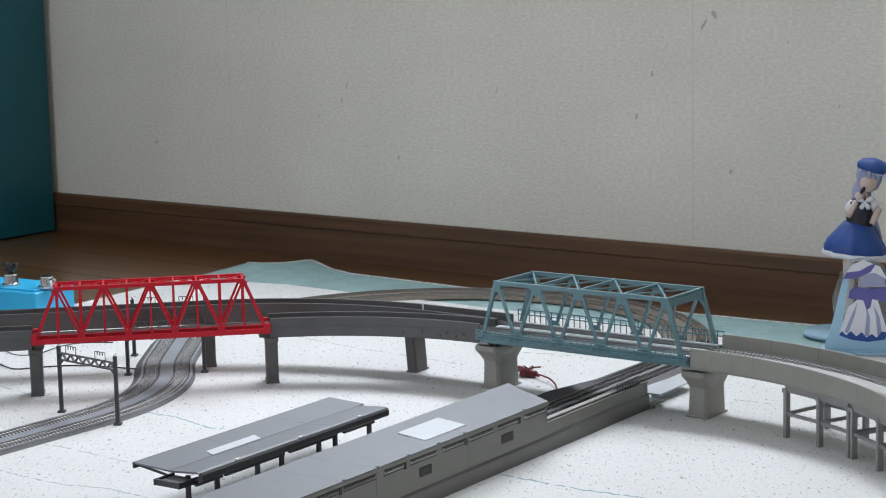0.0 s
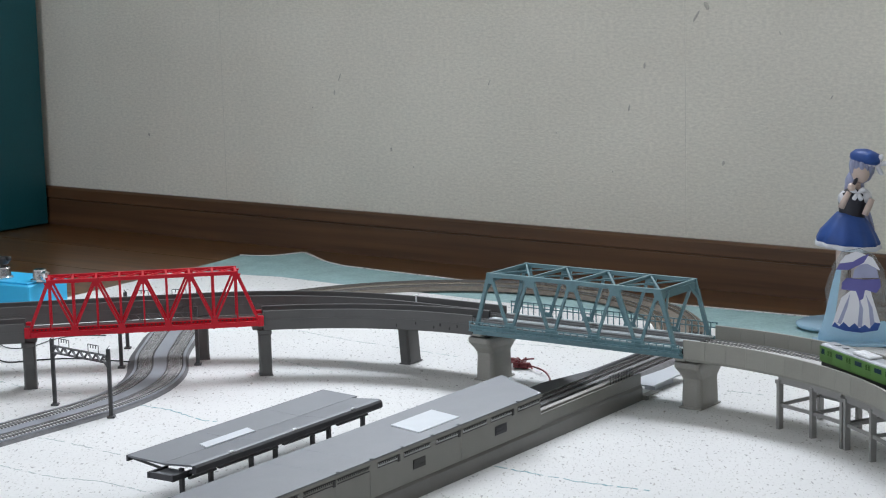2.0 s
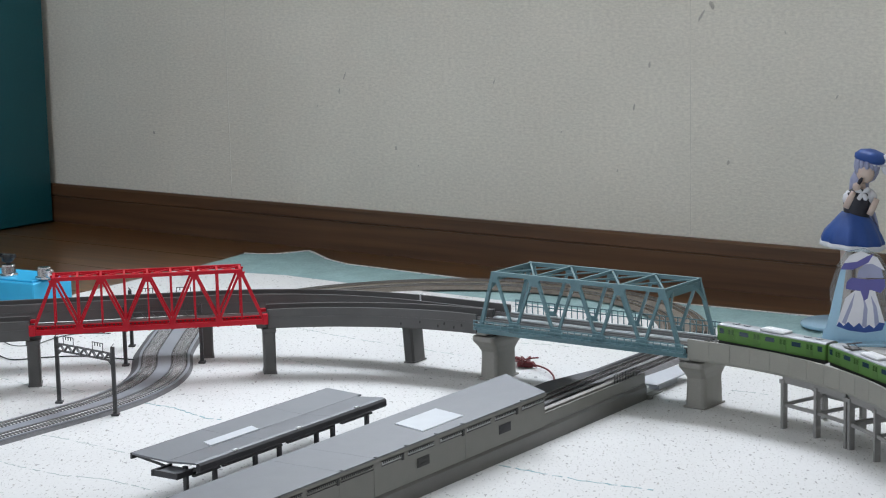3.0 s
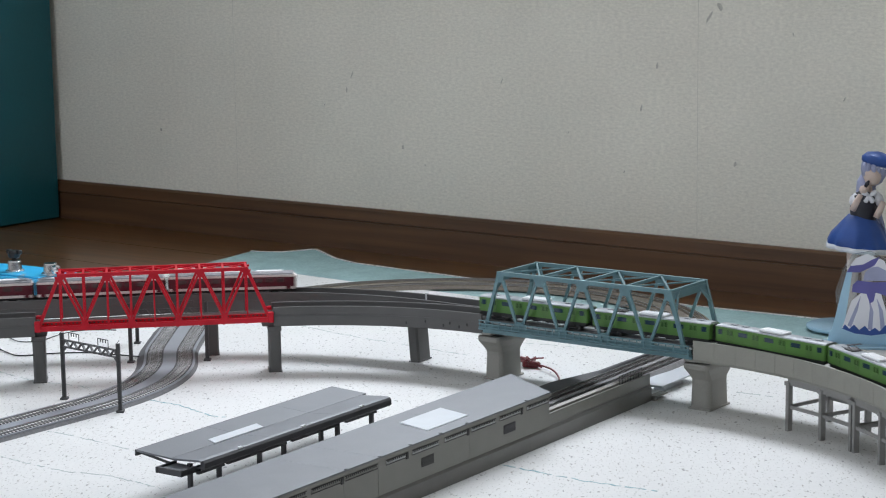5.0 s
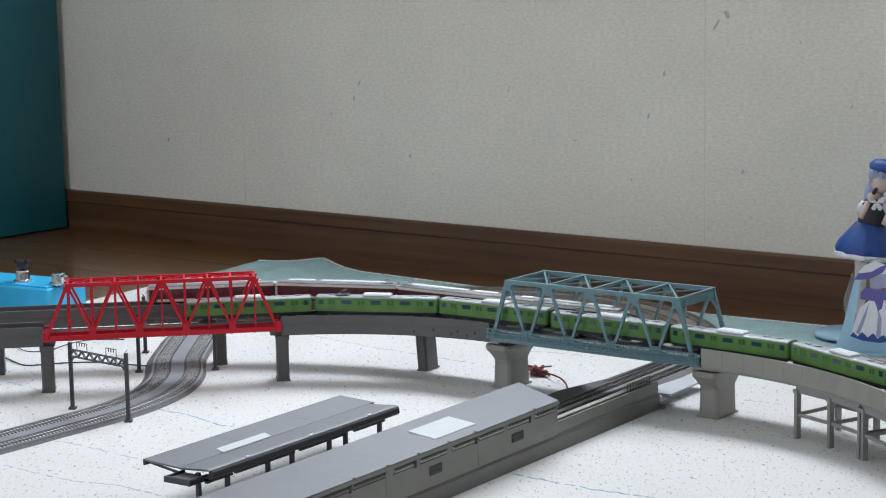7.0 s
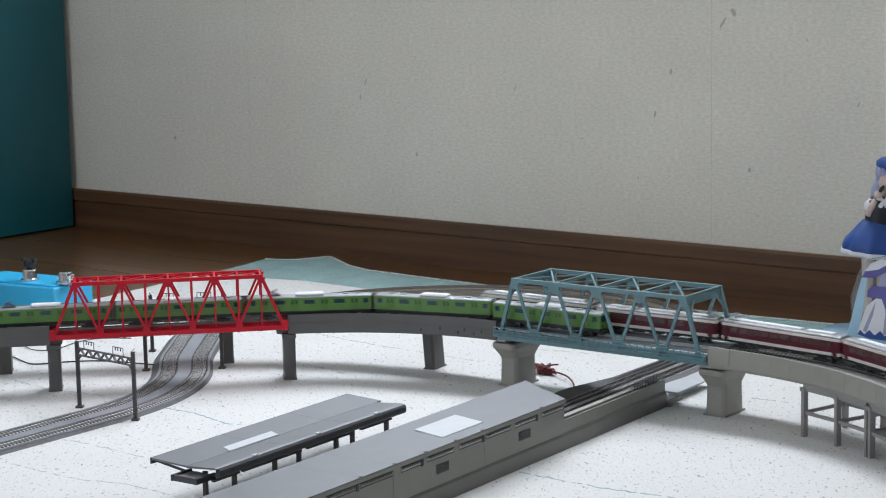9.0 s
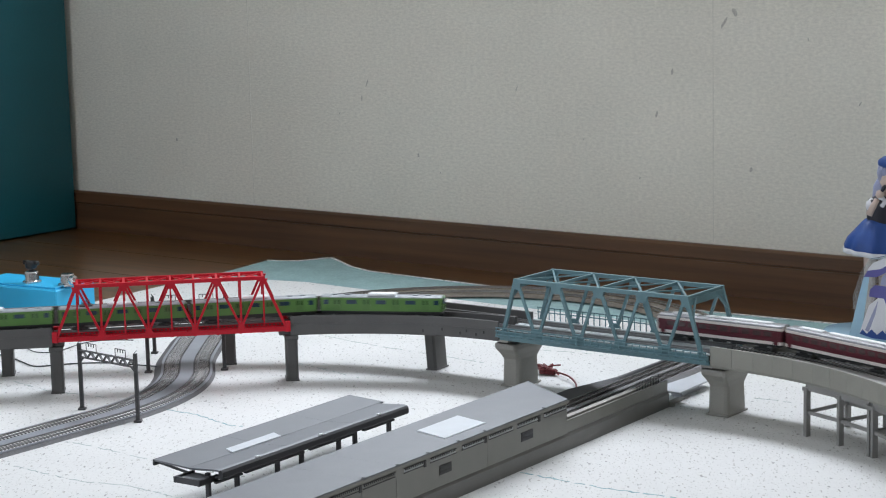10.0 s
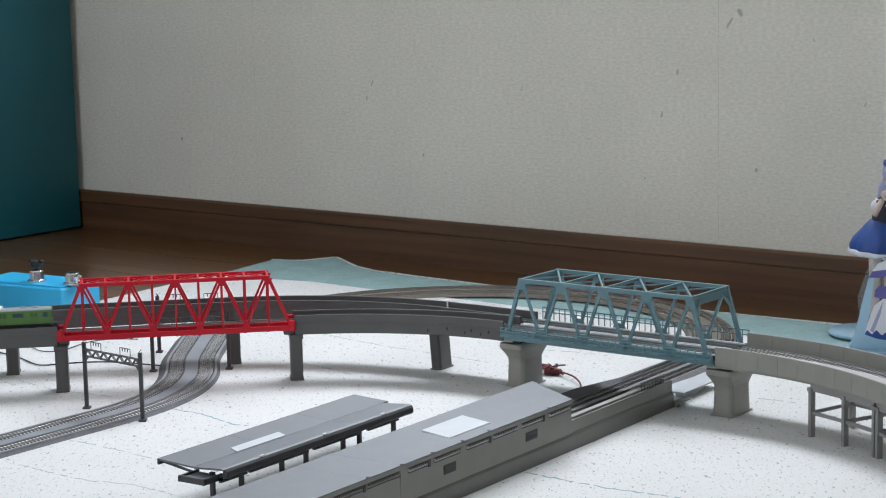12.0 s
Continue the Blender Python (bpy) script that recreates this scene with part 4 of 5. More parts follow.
def canopy():
    c = thing("platform_canopy", "grey plastic platform canopy on dark posts with a skylight", "canopy", at=STATION_M)
    edges = [(252, 340), (340, 432), (432, 522)]
    for a, e in edges:
        bm = bmesh.new()
        extrude_x(bm, [(-203, 39.5), (-164, 38.0), (-164, 39.4), (-203, 41.2)], a + 0.15, e - 0.15)
        part("rear_roof", bm, ROOF, c)
        bm = bmesh.new()
        off = 30 if a == 252 else 0
        extrude_x(bm, [(-164, 37.6), (-133, 40.0), (-131.5, 41.0), (-134, 41.6), (-164, 39.2)], a + 0.15 + off * 0.25, e - 0.15)
        part("front_roof", bm, ROOF, c)
    bm = bmesh.new()
    extrude_x(bm, [(-134, 41.3), (-131.2, 40.9), (-129.8, 39), (-129.6, 34.8), (-131, 33.2), (-134, 33.2)], 259.5, 520)
    part("fascia", bm, CANOPY_DARK, c, "dark rounded canopy edge")
    bm = bmesh.new()
    extrude_x(bm, [(-204.5, 36), (-202.5, 36), (-202.5, 41), (-204.5, 41)], 252, 522)
    part("rear_fascia", bm, CANOPY_DARK, c)
    bm = bmesh.new()
    prism(bm, [(398, -176), (462, -176), (468, -163), (404, -163)], 38.6, 40.4)
    part("skylight", bm, SKYLIGHT, c, "white translucent roof skylight")
    for x in (266, 318, 342, 395, 428, 481, 517):
        bm = bmesh.new()
        box(bm, x - 1.6, x + 1.6, -150, -146.5, 0, 36)
        beam(bm, (x, -148, 30), (x, -132, 36), 1.6, 1.8)
        beam(bm, (x, -148, 30), (x, -200, 37.5), 1.6, 1.8)
        part("post", bm, CANOPY_DARK, c)
    for a, e in ((272, 318), (330, 396), (404, 482), (486, 519)):
        bm = bmesh.new()
        box(bm, a, e, -140, -137, 28.5, 30.2)
        part("lamp_rail", bm, CANOPY_DARK, c)
    for x in (300, 385, 470):
        bm = bmesh.new()
        box(bm, x, x + 4.5, -133.5, -131, 41.0, 42.2)
        part("roof_clip", bm, WHITE, c, "small white clip")
    bm = bmesh.new()
    box(bm, 513, 535, -168, -140, 31, 33)
    for a in (-168, -142):
        box(bm, 513, 537, a, a + 2, 30, 35)
    box(bm, 534, 536.5, -168, -140, 30, 35)
    part("end_frame", bm, CANOPY_DARK, c, "dark end frame below the canopy")
    bm = bmesh.new()
    box(bm, 515, 533, -165, -143, 32.6, 33.6)
    part("tray", bm, ROOF, c, "grey tray in the end frame")


station_building()
canopy()

# loose plate, wires
pl = thing("plastic_plate", "loose pale grey plastic plate lying by the track end", "plate", at=mm(219, 1983, 9.0, -124))
bm = bmesh.new()
prism(bm, [(-45, -6), (-38, 16), (40, 16), (45, -4), (30, -12)], 0, 1.6, Matrix.Rotation(radians(-3), 4, "X"))
part("plate", bm, PLATE_PALE, pl)
bm = bmesh.new()
box(bm, -20, 20, -4, 8, -9.0, 0.6)
part("support", bm, PLATE_PALE, pl)


def wire(name, pts, r, mat, label):
    """A round cable through points."""
    cu = bpy.data.curves.new(name, "CURVE")
    cu.dimensions, cu.bevel_depth, cu.bevel_resolution, cu.resolution_u = "3D", r * MM, 2, 6
    sp = cu.splines.new("NURBS")
    sp.points.add(len(pts) - 1)
    for p, q in zip(sp.points, pts):
        p.co = (q[0] * MM, q[1] * MM, q[2] * MM, 1)
    sp.use_endpoint_u, sp.order_u = True, 3
    ob = new(name, cu)
    cu.materials.append(mat)
    dg = bpy.context.evaluated_depsgraph_get()
    me = bpy.data.meshes.new_from_object(ob.evaluated_get(dg))
    bpy.data.objects.remove(ob)
    ob = new(name, me)
    return tagged(ob, label, "wire")


rnd = random.Random(5)
bundle = thing("wire_bundle", "tangled dark red feeder wires with a connector", "wire")
for k in range(6):
    pts = [(70 + rnd.uniform(-4, 4), 2105 + rnd.uniform(-8, 8), 1.5)]
    for i in range(5):
        pts.append((74 + i * 5 + rnd.uniform(-5, 5), 2090 + rnd.uniform(-22, 14), 2 + rnd.uniform(0, 9)))
    w = wire("strand", pts, 0.9, WIRE_RED, "dark red wire")
    w.parent = bundle
    del w["category"], w["label"]
bm = bmesh.new()
box(bm, -9, 9, -3.5, 3.5, 1, 7, mm(84, 2078, 0, -25), bevel=0.8)
part("connector", bm, WIRE_RED, bundle)
w = wire("lead_strand", [(88, 2078, 4), (96, 2062, 6), (108, 2040, 5), (112, 2005, 2), (106, 1985, 3)], 1.0, WIRE_RED, "dark red wire")
w.parent = bundle
del w["category"], w["label"]
wire("black_cable", [(-640, 2330, 1.2), (-530, 2231, 1.2), (-500, 2184, 1.2), (-486, 2168, 1.2), (-457, 2181, 1.2), (-413, 2186, 1.2), (-372, 2168, 1.2), (-345, 2156, 1.2)], 0.8, WIRE_BLACK, "thin black feeder cable on the white mat")
wire("black_cable", [(-560, 2330, 1.2), (-524, 2284, 1.2), (-503, 2245, 1.2), (-477, 2250, 1.2), (-460, 2300, 1.2), (-433, 2317, 1.2), (-400, 2310, 1.2)], 0.6, WIRE_BLACK, "thin black feeder cable on the white mat")


# ---- power controller ----
def controller():
    c = thing("power_controller", "light blue plastic train power controller with metal knobs", "controller", at=mm(-514, 2425, 0, -30))
    bm = bmesh.new()
    box(bm, -150, 0, 0, 74, 0, 43, bevel=1.6)
    part("case", bm, SKY_BLUE, c)
    bm = bmesh.new()
    box(bm, -144, -6, 6, 68, 42.8, 45.2, bevel=0.5)
    part("top_plate", bm, SKY_BLUE, c)
    for x, y, lever in ((-62, 26, True), (-6, 30, False)):
        spot = Matrix.Translation((x * MM, y * MM, 0))
        bm = bmesh.new()
        lathe(bm, [(12, 45), (12, 47), (9.4, 48.5), (8.6, 58), (7.6, 59.5)], 20, spot)
        k = part("knob", bm, CHROME, c, "turned silver knob")
        if lever:
            bm = bmesh.new()
            lathe(bm, [(3.4, 59), (3.4, 62), (7, 64), (8, 68), (8, 71), (6, 73)], 14, spot)
            for s in (-8, 8):
                box(bm, x + s - 3.5, x + s + 3.5, y - 3, y + 3, 68, 73.5, bevel=0.8)
            part("grip", bm, BLACK, k, "black plastic grip")
        else:
            bm = bmesh.new()
            beam(bm, (x, y, 53), (x + 13, y - 6, 53), 3, 3)
            lathe(bm, [(2, -6), (5.6, -4), (6.2, 0), (5.6, 4), (2, 6)], 14, Matrix.Translation(((x + 15) * MM, (y - 7) * MM, 53 * MM)))
            part("switch_ball", bm, CHROME, k)


controller()


# ---- plain statuette and acrylic stand ----
def statuette():
    bm = bmesh.new()
    lathe(bm, [(46, 0), (48, 1.2), (48, 4), (46, 5.2)], 40, mat=0)
    T = lambda x, y, z, rx=0, ry=0: pose(x * MM, y * MM, z * MM, rx, ry, 0)
    for x in (-9, 9):
        lathe(bm, [(6, 0), (5.5, 20), (6.5, 50), (8, 88), (8, 104)], 12, T(18 + x, 0, 10), mat=3)
    lathe(bm, [(38, 0), (39, 4), (35, 14), (27, 26), (19, 35), (14, 40)], 60, T(16, 0, 106), mat=1)
    lathe(bm, [(37, -5), (40.5, -3), (39.5, 1), (36, 3)], 60, T(16, 0, 106), mat=4)
    for v in bm.verts:
        x, y, z = v.co.x / MM - 16, v.co.y / MM, v.co.z / MM
        if 100 < z < 141:
            f = 1 + 0.055 * math.cos(11 * math.atan2(y, x)) * (141 - z) / 40
            v.co.x, v.co.y = (16 + x * f) * MM, y * f * MM
            v.co.z -= 0.0035 * (x / 40) * (z < 120)
    # vest, neck, head, hair, hat
    lathe(bm, [(17, 0), (16, 8), (17.5, 22), (16, 33), (6, 39)], 20, T(20, 0, 137, 0, 4), mat=2)
    lathe(bm, [(4.5, 0), (4, 10)], 12, T(27, -1, 174), mat=3)
    lathe(bm, [(3, 0), (10, 4), (15, 13), (16.5, 22), (15, 32), (8, 40)], 24, T(33, 3, 182), mat=5)
    lathe(bm, [(2, 0), (8, 3.5), (11, 10), (11, 18), (6, 24)], 20, T(31, -7, 183), mat=3)
    for x in (21, 26, 32, 38, 43):
        lathe(bm, [(0.6, 0), (3.0, 5), (3.8, 12), (2, 17)], 10, T(x, -15.5 + abs(x - 32) * 0.4, 196, -8, (32 - x) * 0.4), mat=5)
    lathe(bm, [(15, 0), (20, 4), (20.5, 9), (15, 15), (4, 18)], 28, T(36, 2, 207, 0, 12), mat=1)
    lathe(bm, [(16.5, 0), (17, 1.2), (16.5, 2.4)], 28, T(35.5, 2, 206, 0, 12), mat=4)
    for x, y, z, lean, r, long in ((16, 6, 128, 20, 4, 66), (10, 8, 132, 30, 3, 52), (46, 8, 126, -8, 6, 74), (53, 8, 118, -14, 5, 82), (58, 6, 122, -20, 3.5, 70), (33, 12, 130, 0, 13, 66)):
        lathe(bm, [(0.6, 0), (r * 0.7, long * 0.2), (r, long * 0.55), (r * 0.9, long * 0.85), (r * 0.5, long)], 12, T(x - 9, y, z, 0, lean), mat=5)
    # sleeves, the raised forearm, the folded arm
    for x, z, lean in ((8, 156, 20), (41, 158, -24)):
        lathe(bm, [(3, 0), (7, 4), (8, 10), (5, 17)], 14, T(x, -4, z, 0, lean), mat=4)
    lathe(bm, [(4.4, 0), (4.2, 12), (3.4, 22)], 12, T(7, -12, 153, 8, 26), mat=3)
    lathe(bm, [(1.5, 0), (5, 3), (5.2, 8), (2, 11)], 12, T(18, -15, 174, 0, 20), mat=3)
    lathe(bm, [(4, 0), (4.4, 10), (3.6, 22)], 12, T(36, -14, 144, 0, 24), mat=3)
    lathe(bm, [(2, 0), (2.6, 5), (1.2, 9)], 8, T(22, -17, 183, 0, 30), mat=2)
    # bow at the collar, ribbon at the hat
    for lean in (62, -62, 150, -150):
        lathe(bm, [(0.8, 0), (3, 4), (3.4, 9), (1, 11)], 8, T(27, -15, 172, 0, lean), mat=4)
    for lean in (30, 80, 150):
        lathe(bm, [(0.8, 0), (3, 5), (3.2, 12), (1, 15)], 8, T(50, -6, 206, 0, lean), mat=4)
    ob = part("statuette", bm, [ICE, FIG_BLUE, FIG_DARK, FIG_SKIN, FIG_WHITE, FIG_LILAC])
    for p in ob.data.polygons:
        p.use_smooth = True
    ob.matrix_basis = mm(458, 2268, 0, -10) @ Matrix.Scale(0.92, 4)
    tagged(ob, "small plain statuette in blue and lilac on an ice-blue round base", "statuette")


def acrylic_stand():
    a = thing("acrylic_stand", "upright clear acrylic stand printed with pale blue and violet shapes", "acrylic stand", at=mm(457, 2165, 0, -12))
    up = Matrix(((1, 0, 0, 0), (0, 0, -1, 0), (0, 1, 0, 0), (0, 0, 0, 1)))
    outline = [(-36, 3), (-34, 12), (-28, 40), (-30, 62), (-22, 88), (-12, 104), (8, 108), (24, 100), (34, 84), (40, 58), (38, 34), (44, 14), (45, 3)]
    bm = bmesh.new()
    prism(bm, outline, -1.5, 1.5, up)
    plate = part("plate", bm, CLEAR, a, "clear acrylic plate")
    shapes = (([(-38, 3), (-36, 16), (-27, 22), (-20, 20), (-8, 25), (10, 19), (22, 24), (36, 27), (42, 14), (43, 3)], 2.0, ICE), ([(-34, 16), (-28, 40), (-24, 60), (-18, 84), (-12, 84), (-16, 50), (-20, 20)], 2.05, ICE),
              ([(-22, 20), (-18, 34), (-12, 52), (2, 64), (20, 60), (26, 40), (31, 24), (16, 17), (4, 19)], 2.2, FIG_WHITE), ([(-14, 92), (-8, 100), (4, 105), (22, 98), (30, 84), (18, 87), (8, 90), (-8, 84)], 2.2, FIG_WHITE),
              ([(-12, 62), (-11, 70), (-6, 75), (12, 73), (30, 74), (31, 65), (26, 58), (14, 62), (12, 52), (8, 49), (4, 60)], 2.4, FIG_VIOLET), ([(-18, 84), (-14, 91), (0, 93), (10, 99), (18, 102), (12, 92), (-4, 84)], 2.4, FIG_VIOLET), ([(0, 75), (2, 84), (8, 90), (16, 91), (26, 86), (29, 75)], 2.3, FIG_LILAC))
    shapes += (([(-16, 24), (-8, 44), (-2, 58), (-5, 42), (-12, 22)], 2.35, FIG_LILAC), ([(6, 20), (8, 44), (6, 58), (12, 40), (11, 19)], 2.35, FIG_LILAC), ([(20, 20), (18, 42), (15, 56), (22, 42), (25, 22)], 2.35, FIG_LILAC),
               ([(-22, 20), (-19, 25), (-14, 20), (-9, 25), (-3, 19), (3, 24), (8, 18), (14, 22), (19, 18), (25, 25), (31, 24), (28, 16), (10, 13), (-8, 15)], 2.5, FIG_BLUE))
    for poly, top, m in shapes:
        bm = bmesh.new()
        prism(bm, poly, 1.5, top, up)
        part("print", bm, m, plate)
    bm = bmesh.new()
    box(bm, -44, 48, -18, 18, 0, 3.2, bevel=0.8)
    part("base", bm, ICE, a, "pale blue acrylic base")


def side_toy():
    bm = bmesh.new()
    T = lambda x, y, z, rx=0, ry=0: pose(x * MM, y * MM, z * MM, rx, ry, 0)
    lathe(bm, [(32, 0), (32, 5), (30, 6)], 24, mat=0)
    lathe(bm, [(6, 0), (7, 30), (10, 60), (14, 90), (10, 120), (4, 132)], 14, T(14, 0, 6), mat=0)
    lathe(bm, [(12, 0), (9, 14), (3, 30)], 10, T(2, 0, 78, 0, -58), mat=0)
    lathe(bm, [(8, 0), (6, 14), (2, 26)], 10, T(4, 0, 62, 0, -80), mat=1)
    box(bm, -22, 4, -3, 3, 126, 138, mat=2, bevel=1.5)
    ob = part("toy_figure", bm, [FIG_WHITE, FIG_SKIN, GREEN_PALE])
    ob.matrix_basis = mm(545, 2225, 0)
    tagged(ob, "small plain white and pale figure beside the statuette", "toy")


GREEN_PALE = material("pale_green_plastic", (0.45, 0.60, 0.22), 0.45)
statuette()
acrylic_stand()
side_toy()


# ---- trains ----
LIFT = 2.3   # the bodies ride this much higher than their drawn height over the rails


def bogie(parent, x):
    bm = bmesh.new()
    for o in (-7.6, 7.6):
        box(bm, x - 9, x + 9, o - 0.9, o + 0.9, 1.6 - LIFT, 4.4 - LIFT, bevel=0.4)
    box(bm, x - 5, x + 5, -7, 7, 3.0 - LIFT, 6.2)
    b = part("bogie", bm, UNDER, parent)
    for dx in (-7, 7):
        bm = bmesh.new()
        for o in (-4.9, 4.9):
            lathe(bm, [(2.9, -0.8), (2.9, 0.8)], 14, Matrix.Translation(((x + dx) * MM, o * MM, (2.9 - LIFT) * MM)) @ Matrix.Rotation(math.pi / 2, 4, "X"))
        part("wheelset", bm, RAIL, b, "metal wheel pair")


def pantograph(parent, x, mat, dz=0.0):
    bm = bmesh.new()
    box(bm, x - 7, x + 7, -5, 5, 24.6 + dz, 25.8 + dz)
    for o in (-4, 4):
        beam(bm, (x - 5, o, 25.8 + dz), (x + 4, o * 0.8, 28.2 + dz), 0.6, 0.6)
        beam(bm, (x + 4, o * 0.8, 28.2 + dz), (x - 2, o * 0.7, 30.0 + dz), 0.6, 0.6)
    for dx in (-3, -1):
        beam(bm, (x + dx, -7.5, 30.2 + dz), (x + dx, 7.5, 30.2 + dz), 0.7, 0.6)
    part("pantograph", bm, mat, parent)


def green_car(label, cab=False, panto=False):
    """A commuter car, 133 mm long; +x is the way it runs, z from the rail head."""
    c = thing("train_car", label, "train car", "cars of the green train")
    h, L2 = 9.3, 66.5
    bm = bmesh.new()
    extrude_x(bm, [(-h, 7.2), (h, 7.2), (h, 20.4), (h - 0.5, 21.4), (-h + 0.5, 21.4), (-h, 20.4)], -L2, L2)
    bmesh.ops.bevel(bm, geom=[e for e in bm.edges if abs(e.verts[0].co.x - e.verts[1].co.x) < 1e-6 and abs(e.verts[0].co.z - e.verts[1].co.z) > 0.005], offset=0.9 * MM, segments=2, affect="EDGES")
    body = part("body", bm, GREEN, c)
    bm = bmesh.new()
    extrude_x(bm, [(-h + 0.5, 21.3), (h - 0.5, 21.3), (h - 1.4, 22.3), (5, 23.2), (-5, 23.2), (-h + 1.4, 22.3)], -L2 + 0.8, L2 - 0.8)
    part("roof", bm, ROOF_GREY, c, "silver-grey roof")
    door = pane = small = None
    for side in (-1, 1):
        y = side * h
        for x in (-48, -16, 16, 48):
            if door is None:
                bm = bmesh.new()
                box(bm, -4.2, 4.2, -0.25, 0.25, 8.2, 20.6)
                door = part("door", bm, GREEN_DOOR, c, "green sliding door", at=mm(x, y))
                bm = bmesh.new()
                for o in (-2.1, 2.1):
                    box(bm, o - 1.3, o + 1.3, -0.4, 0.4, 14.6, 19.2)
                small = part("door_window", bm, DOOR_GLASS, door)
            else:
                d = share("door", door, mm(x, y), c)
                share("door_window", small, Matrix(), d)
        for x in (-32, 0, 32):
            if pane is None:
                bm = bmesh.new()
                box(bm, -5.6, 5.6, -0.3, 0.3, 14.8, 19.0, bevel=0.25)
                pane = part("window", bm, GLASS, c, "dark bluish window", at=mm(x, y))
            else:
                share("window", pane, mm(x, y), c)
        for x in (-60, 60):
            bm = bmesh.new()
            box(bm, x - 2.6, x + 2.6, y - 0.3, y + 0.3, 14.4, 19.2)
            part("end_window", bm, GLASS, c)
    bm = bmesh.new()
    box(bm, -15, 15, -6.2, 6.2, 22.9, 25.4, bevel=0.7)
    ac = part("air_conditioner", bm, WHITE, c, "white roof air conditioner")
    bm = bmesh.new()
    for k in range(5):
        box(bm, -12 + k * 5, -9 + k * 5, -5, 5, 25.3, 25.7)
    part("grille", bm, WHITE, ac)
    for x in (-52, -38, 36, 50):
        bm = bmesh.new()
        box(bm, x - 3, x + 3, -2.2, 2.2, 23.0, 24.1)
        part("roof_vent", bm, ROOF_GREY, c)
    bm = bmesh.new()
    box(bm, -L2 + 2, L2 - 2, -8.2, 8.2, 3.6, 7.4)
    for x, w in ((-22, 9), (-4, 6), (9, 5), (24, 8)):
        box(bm, x - w / 2 - 1, x + w / 2 + 1, -8.4, 8.4, 2.6, 6)
    part("underframe", bm, UNDER, c)
    for x in (-45, 45):
        bogie(c, x)
    for x in (-L2 - 3, L2 - 1):
        bm = bmesh.new()
        box(bm, x, x + 4, -1.2, 1.2, 3.6, 5.6)
        part("coupler", bm, UNDER, c)
    for x in (-L2 - 1.6, L2):
        if cab and x > 0:
            continue
        bm = bmesh.new()
        box(bm, x, x + 1.6, -3.4, 3.4, 7.5, 21.5)
        part("gangway", bm, UNDER, c)
    if panto:
        pantograph(c, 38, STEEL_DARK, -1.5)
    if cab:
        bm = bmesh.new()
        box(bm, L2 - 0.2, L2 + 0.4, -7.6, 7.6, 14.2, 20.2, bevel=0.3)
        part("windscreen", bm, GLASS, c, "dark cab windscreen")
        for o in (-5, 5):
            bm = bmesh.new()
            lathe(bm, [(1.2, 0), (1.2, 0.8)], 12, Matrix.Translation((L2 * MM, o * MM, 11 * MM)) @ Matrix.Rotation(math.pi / 2, 4, "Y"))
            part("headlight", bm, CHROME, c)
        bm = bmesh.new()
        box(bm, L2 - 4, L2 + 1, -7, 7, 1.4, 5.4, bevel=0.5)
        part("skirt", bm, UNDER, c)
    return c


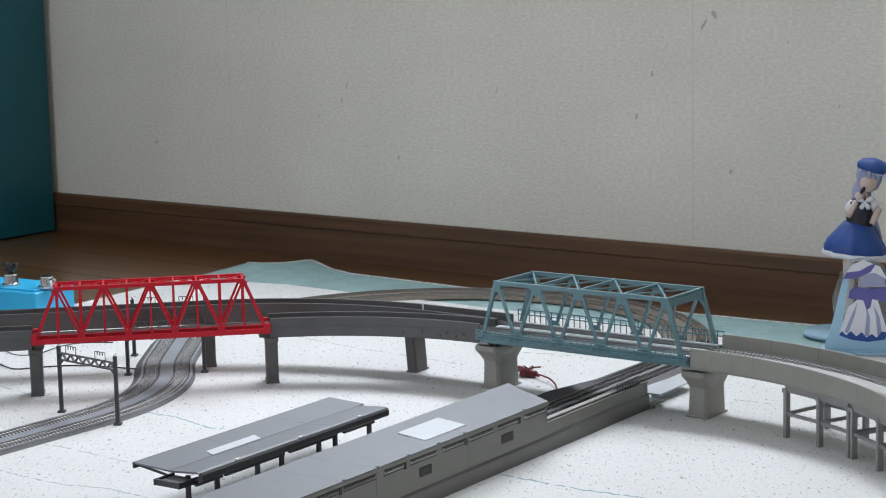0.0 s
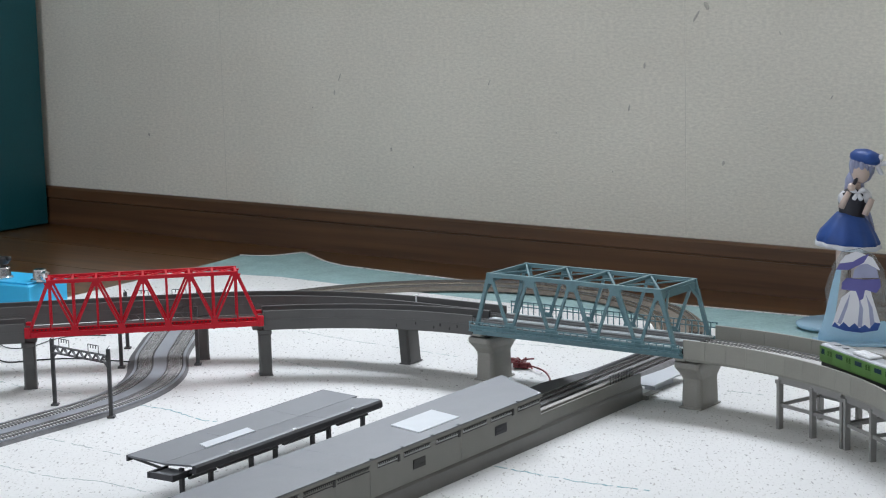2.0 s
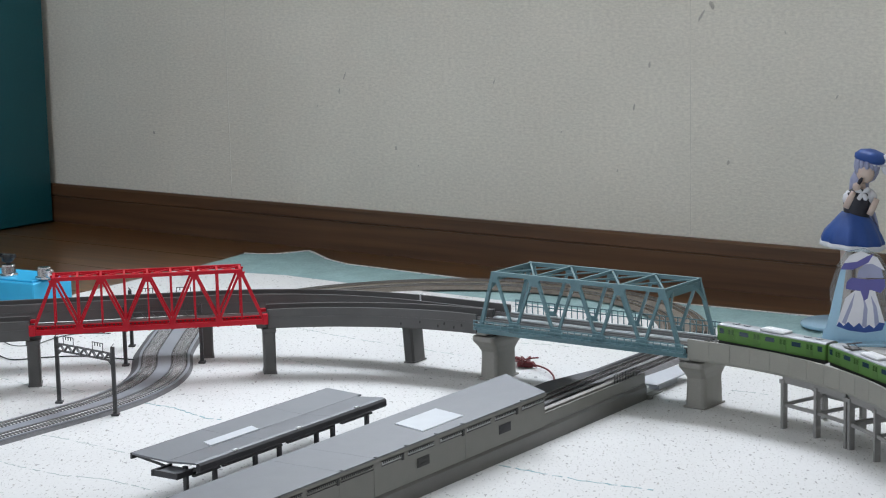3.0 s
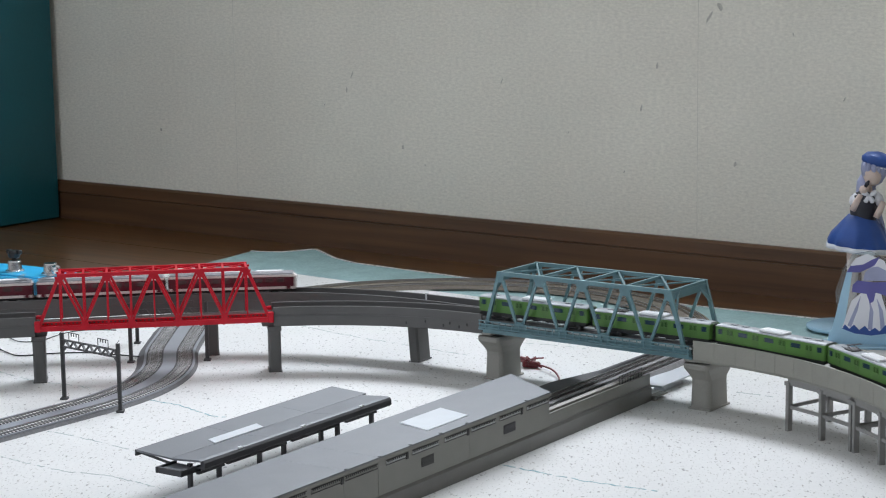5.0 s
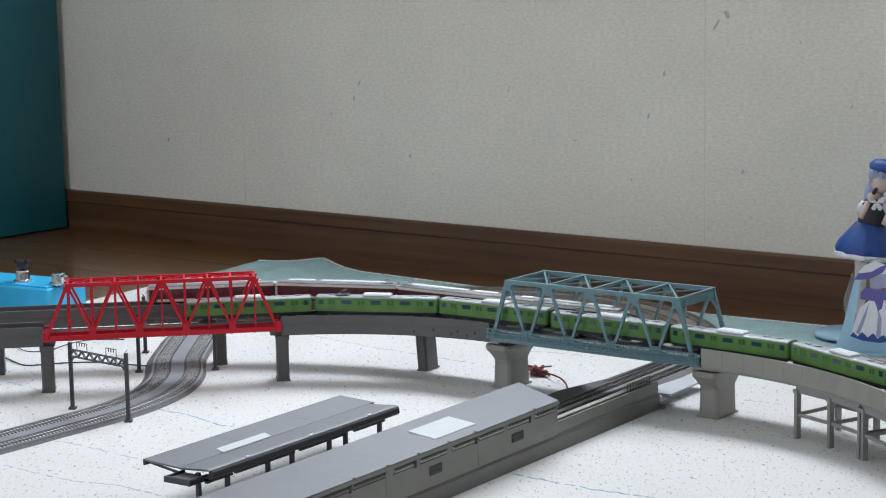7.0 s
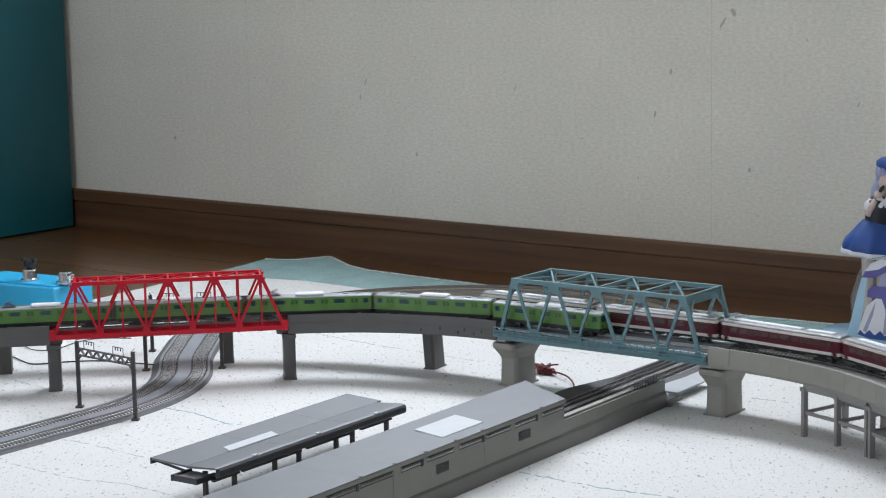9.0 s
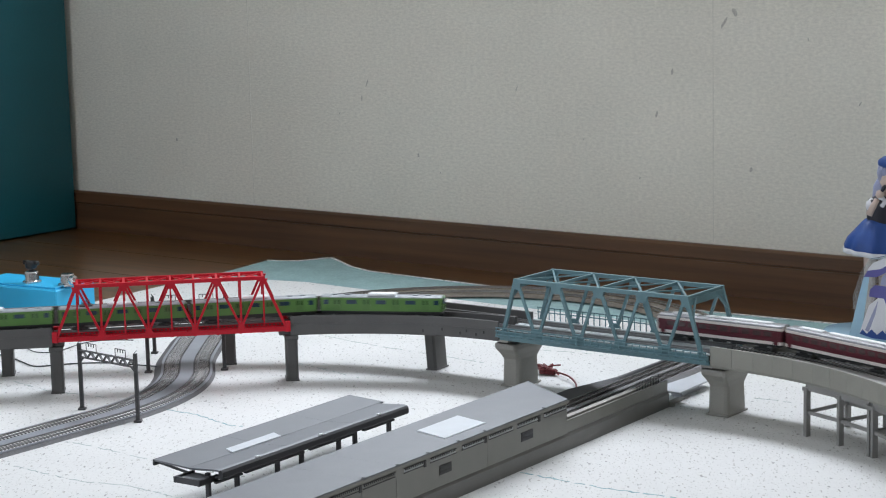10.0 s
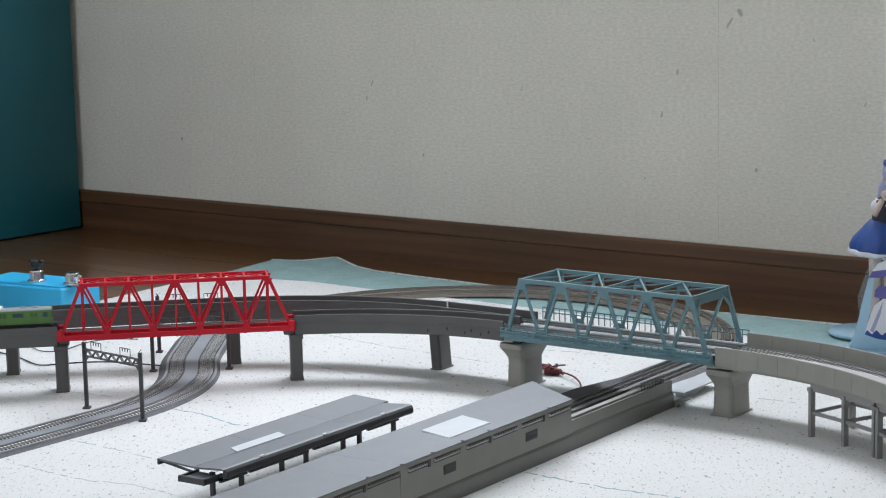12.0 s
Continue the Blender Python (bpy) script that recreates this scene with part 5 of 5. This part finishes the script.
def crimson_car(label, cab=False, panto=False):
    """An express car, 139 mm long, crimson between cream bands."""
    c = thing("train_car", label, "train car", "cars of the crimson train")
    h, L2 = 9.3, 69.5
    for name, z0, z1, out, mat in (("lower_band", 6.2, 9.2, 0.05, CREAM), ("crimson_band", 9.2, 20.0, 0.0, CRIMSON), ("upper_band", 20.0, 22.4, 0.05, CREAM)):
        bm = bmesh.new()
        box(bm, -L2, L2, -h - out, h + out, z0, z1)
        bmesh.ops.bevel(bm, geom=[e for e in bm.edges if abs(e.verts[0].co.z - e.verts[1].co.z) > 0.002], offset=1.2 * MM, segments=2, affect="EDGES")
        part(name, bm, mat, c)
    bm = bmesh.new()
    extrude_x(bm, [(-h + 0.3, 22.3), (h - 0.3, 22.3), (h - 1.6, 23.8), (4.5, 25), (-4.5, 25), (-h + 1.6, 23.8)], -L2 + 0.8, L2 - 0.8)
    part("roof", bm, ROOF_DARK, c, "dark grey roof")
    pane = None
    for side in (-1, 1):
        for i in range(10):
            x = -54 + i * 12
            if pane is None:
                bm = bmesh.new()
                box(bm, -4.3, 4.3, -0.3, 0.3, 13.8, 18.6, bevel=0.25)
                pane = part("window", bm, BACKLIT_GLASS, c, "window coloured pale for the light seen through it", at=mm(x, side * h))
            else:
                share("window", pane, mm(x, side * h), c)
        for x in (-63, 63):
            bm = bmesh.new()
            box(bm, x - 2.6, x + 2.6, side * h - 0.3, side * h + 0.3, 6.4, 18.4)
            part("door", bm, CRIMSON, c)
    for x, w in ((-18, 74), (42, 30)):
        bm = bmesh.new()
        box(bm, x - w / 2, x + w / 2, -3.4, 3.4, 24.5, 26.2, bevel=0.6)
        part("air_conditioner", bm, WHITE, c, "white roof air conditioner")
    bm = bmesh.new()
    box(bm, -L2 + 2, L2 - 2, -8.4, 8.4, 4.0, 6.4)
    for x in (-20, 0, 20):
        box(bm, x - 7, x + 7, -8.2, 8.2, 2.4, 5)
    part("underframe", bm, UNDER, c)
    for x in (-47, 47):
        bogie(c, x)
    for x in (-L2 - 2.6, L2 - 1):
        bm = bmesh.new()
        box(bm, x, x + 3.6, -1.2, 1.2, 3.4, 5.4)
        part("coupler", bm, UNDER, c)
    bm = bmesh.new()
    box(bm, -L2 - 1.8, -L2 + 0.2, -3.4, 3.4, 6.5, 21)
    part("gangway", bm, UNDER, c)
    if not cab:
        bm = bmesh.new()
        box(bm, L2 - 0.2, L2 + 1.8, -3.4, 3.4, 6.5, 21)
        part("gangway", bm, UNDER, c)
    if panto:
        pantograph(c, -58, ROOF_GREY)
    if cab:
        bm = bmesh.new()
        box(bm, L2 - 1, L2 + 2.4, -8.4, 8.4, 5.4, 21.8, bevel=1.6)
        part("nose", bm, CREAM, c, "rounded cream nose")
        bm = bmesh.new()
        box(bm, L2 + 2.2, L2 + 2.7, -6.8, 6.8, 13.4, 19.4, bevel=0.2)
        part("windscreen", bm, GLASS, c, "dark cab windscreen")
        bm = bmesh.new()
        for o in (-5, 5):
            box(bm, L2 + 2.2, L2 + 2.8, o - 1, o + 1, 8.6, 10.4)
        part("headlights", bm, WHITE, c)
    return c


PLAIN_G, HEAD_G = "yellow-green commuter train car with a silver roof", "yellow-green commuter train cab car with a dark windscreen"
g_head, g_mid, g_pan = green_car(HEAD_G, cab=True), green_car(PLAIN_G), green_car(PLAIN_G + " and a pantograph", panto=True)
GREEN_TRAIN = [(g_head, 0), (g_pan, 0), (g_mid, 0), (copy_thing(g_pan, Matrix()), 0), (copy_thing(g_mid, Matrix()), 0), (copy_thing(g_head, Matrix()), 180)]
PLAIN_R, HEAD_R = "crimson and cream express train car with white roof units", "crimson and cream express train cab car with a cream nose"
r_head, r_mid = crimson_car(HEAD_R, cab=True), crimson_car(PLAIN_R, panto=True)
RED_TRAIN = [(r_head, 0), (r_mid, 0), (copy_thing(r_mid, Matrix()), 180), (copy_thing(r_head, Matrix()), 180)]

# seconds and the place of each train's nose along its line, in millimetres
GREEN_RUN = [(0, 690), (1.5, 478.3), (2, 408), (2.5, 342), (3, 274.5), (3.2, 249), (5.2, -43), (5.6, -107), (6, -171), (6.4, -241), (7.2, -385), (9.4, -786), (9.9, -888), (10.5, -1015), (11.2, -1165), (12, -1332)]
RED_RUN = [(0, -1256), (2.5, -766), (4.8, -308), (5.2, -225), (5.6, -145), (7.2, 174), (9, 526), (9.5, 635), (10.5, 846), (10.9, 934), (12, 1174)]


def smooth(rows, t):
    """The place at t on a smooth curve through the rows."""
    ts, ss = [r[0] for r in rows], [r[1] for r in rows]
    i = max(0, min(len(ts) - 2, int(np.searchsorted(ts, t)) - 1))
    g = np.gradient(ss, ts)
    d = ts[i + 1] - ts[i]
    u = (t - ts[i]) / d
    a, b = ss[i], ss[i + 1]
    return (2 * u ** 3 - 3 * u ** 2 + 1) * a + (u ** 3 - 2 * u ** 2 + u) * d * g[i] + (-2 * u ** 3 + 3 * u ** 2) * b + (u ** 3 - u ** 2) * d * g[i + 1]


def rail_top(s):
    """The rail head's height: level on the viaducts, falling a little along the blue-grey bridge."""
    return 3.0 + LIFT + float(np.interp(s, (0, 248), (BED_LEFT, BED_RIGHT - 1.4)))


def ride(train, line, rows, pitch, bogies, sign):
    """Key each car; sign is +1 where the train runs along the line, -1 against it."""
    for i, (car, turn) in enumerate(train):
        keys = []
        for k in range(49):
            t = k * 0.25
            s = smooth(rows, t) - sign * (i + 0.5) * pitch
            a, b = at_s(line, s - bogies * sign), at_s(line, s + bogies * sign)
            way = math.degrees(math.atan2(b[1] - a[1], b[0] - a[0]))
            keys.append((t, mm((a[0] + b[0]) / 2, (a[1] + b[1]) / 2, rail_top(s), way + turn)))
        walk(car, keys)


def motions():
    ride(GREEN_TRAIN, FRONT, GREEN_RUN, 139.0, 45, -1)
    ride(RED_TRAIN, REAR, RED_RUN, 144.0, 47, 1)


motions()
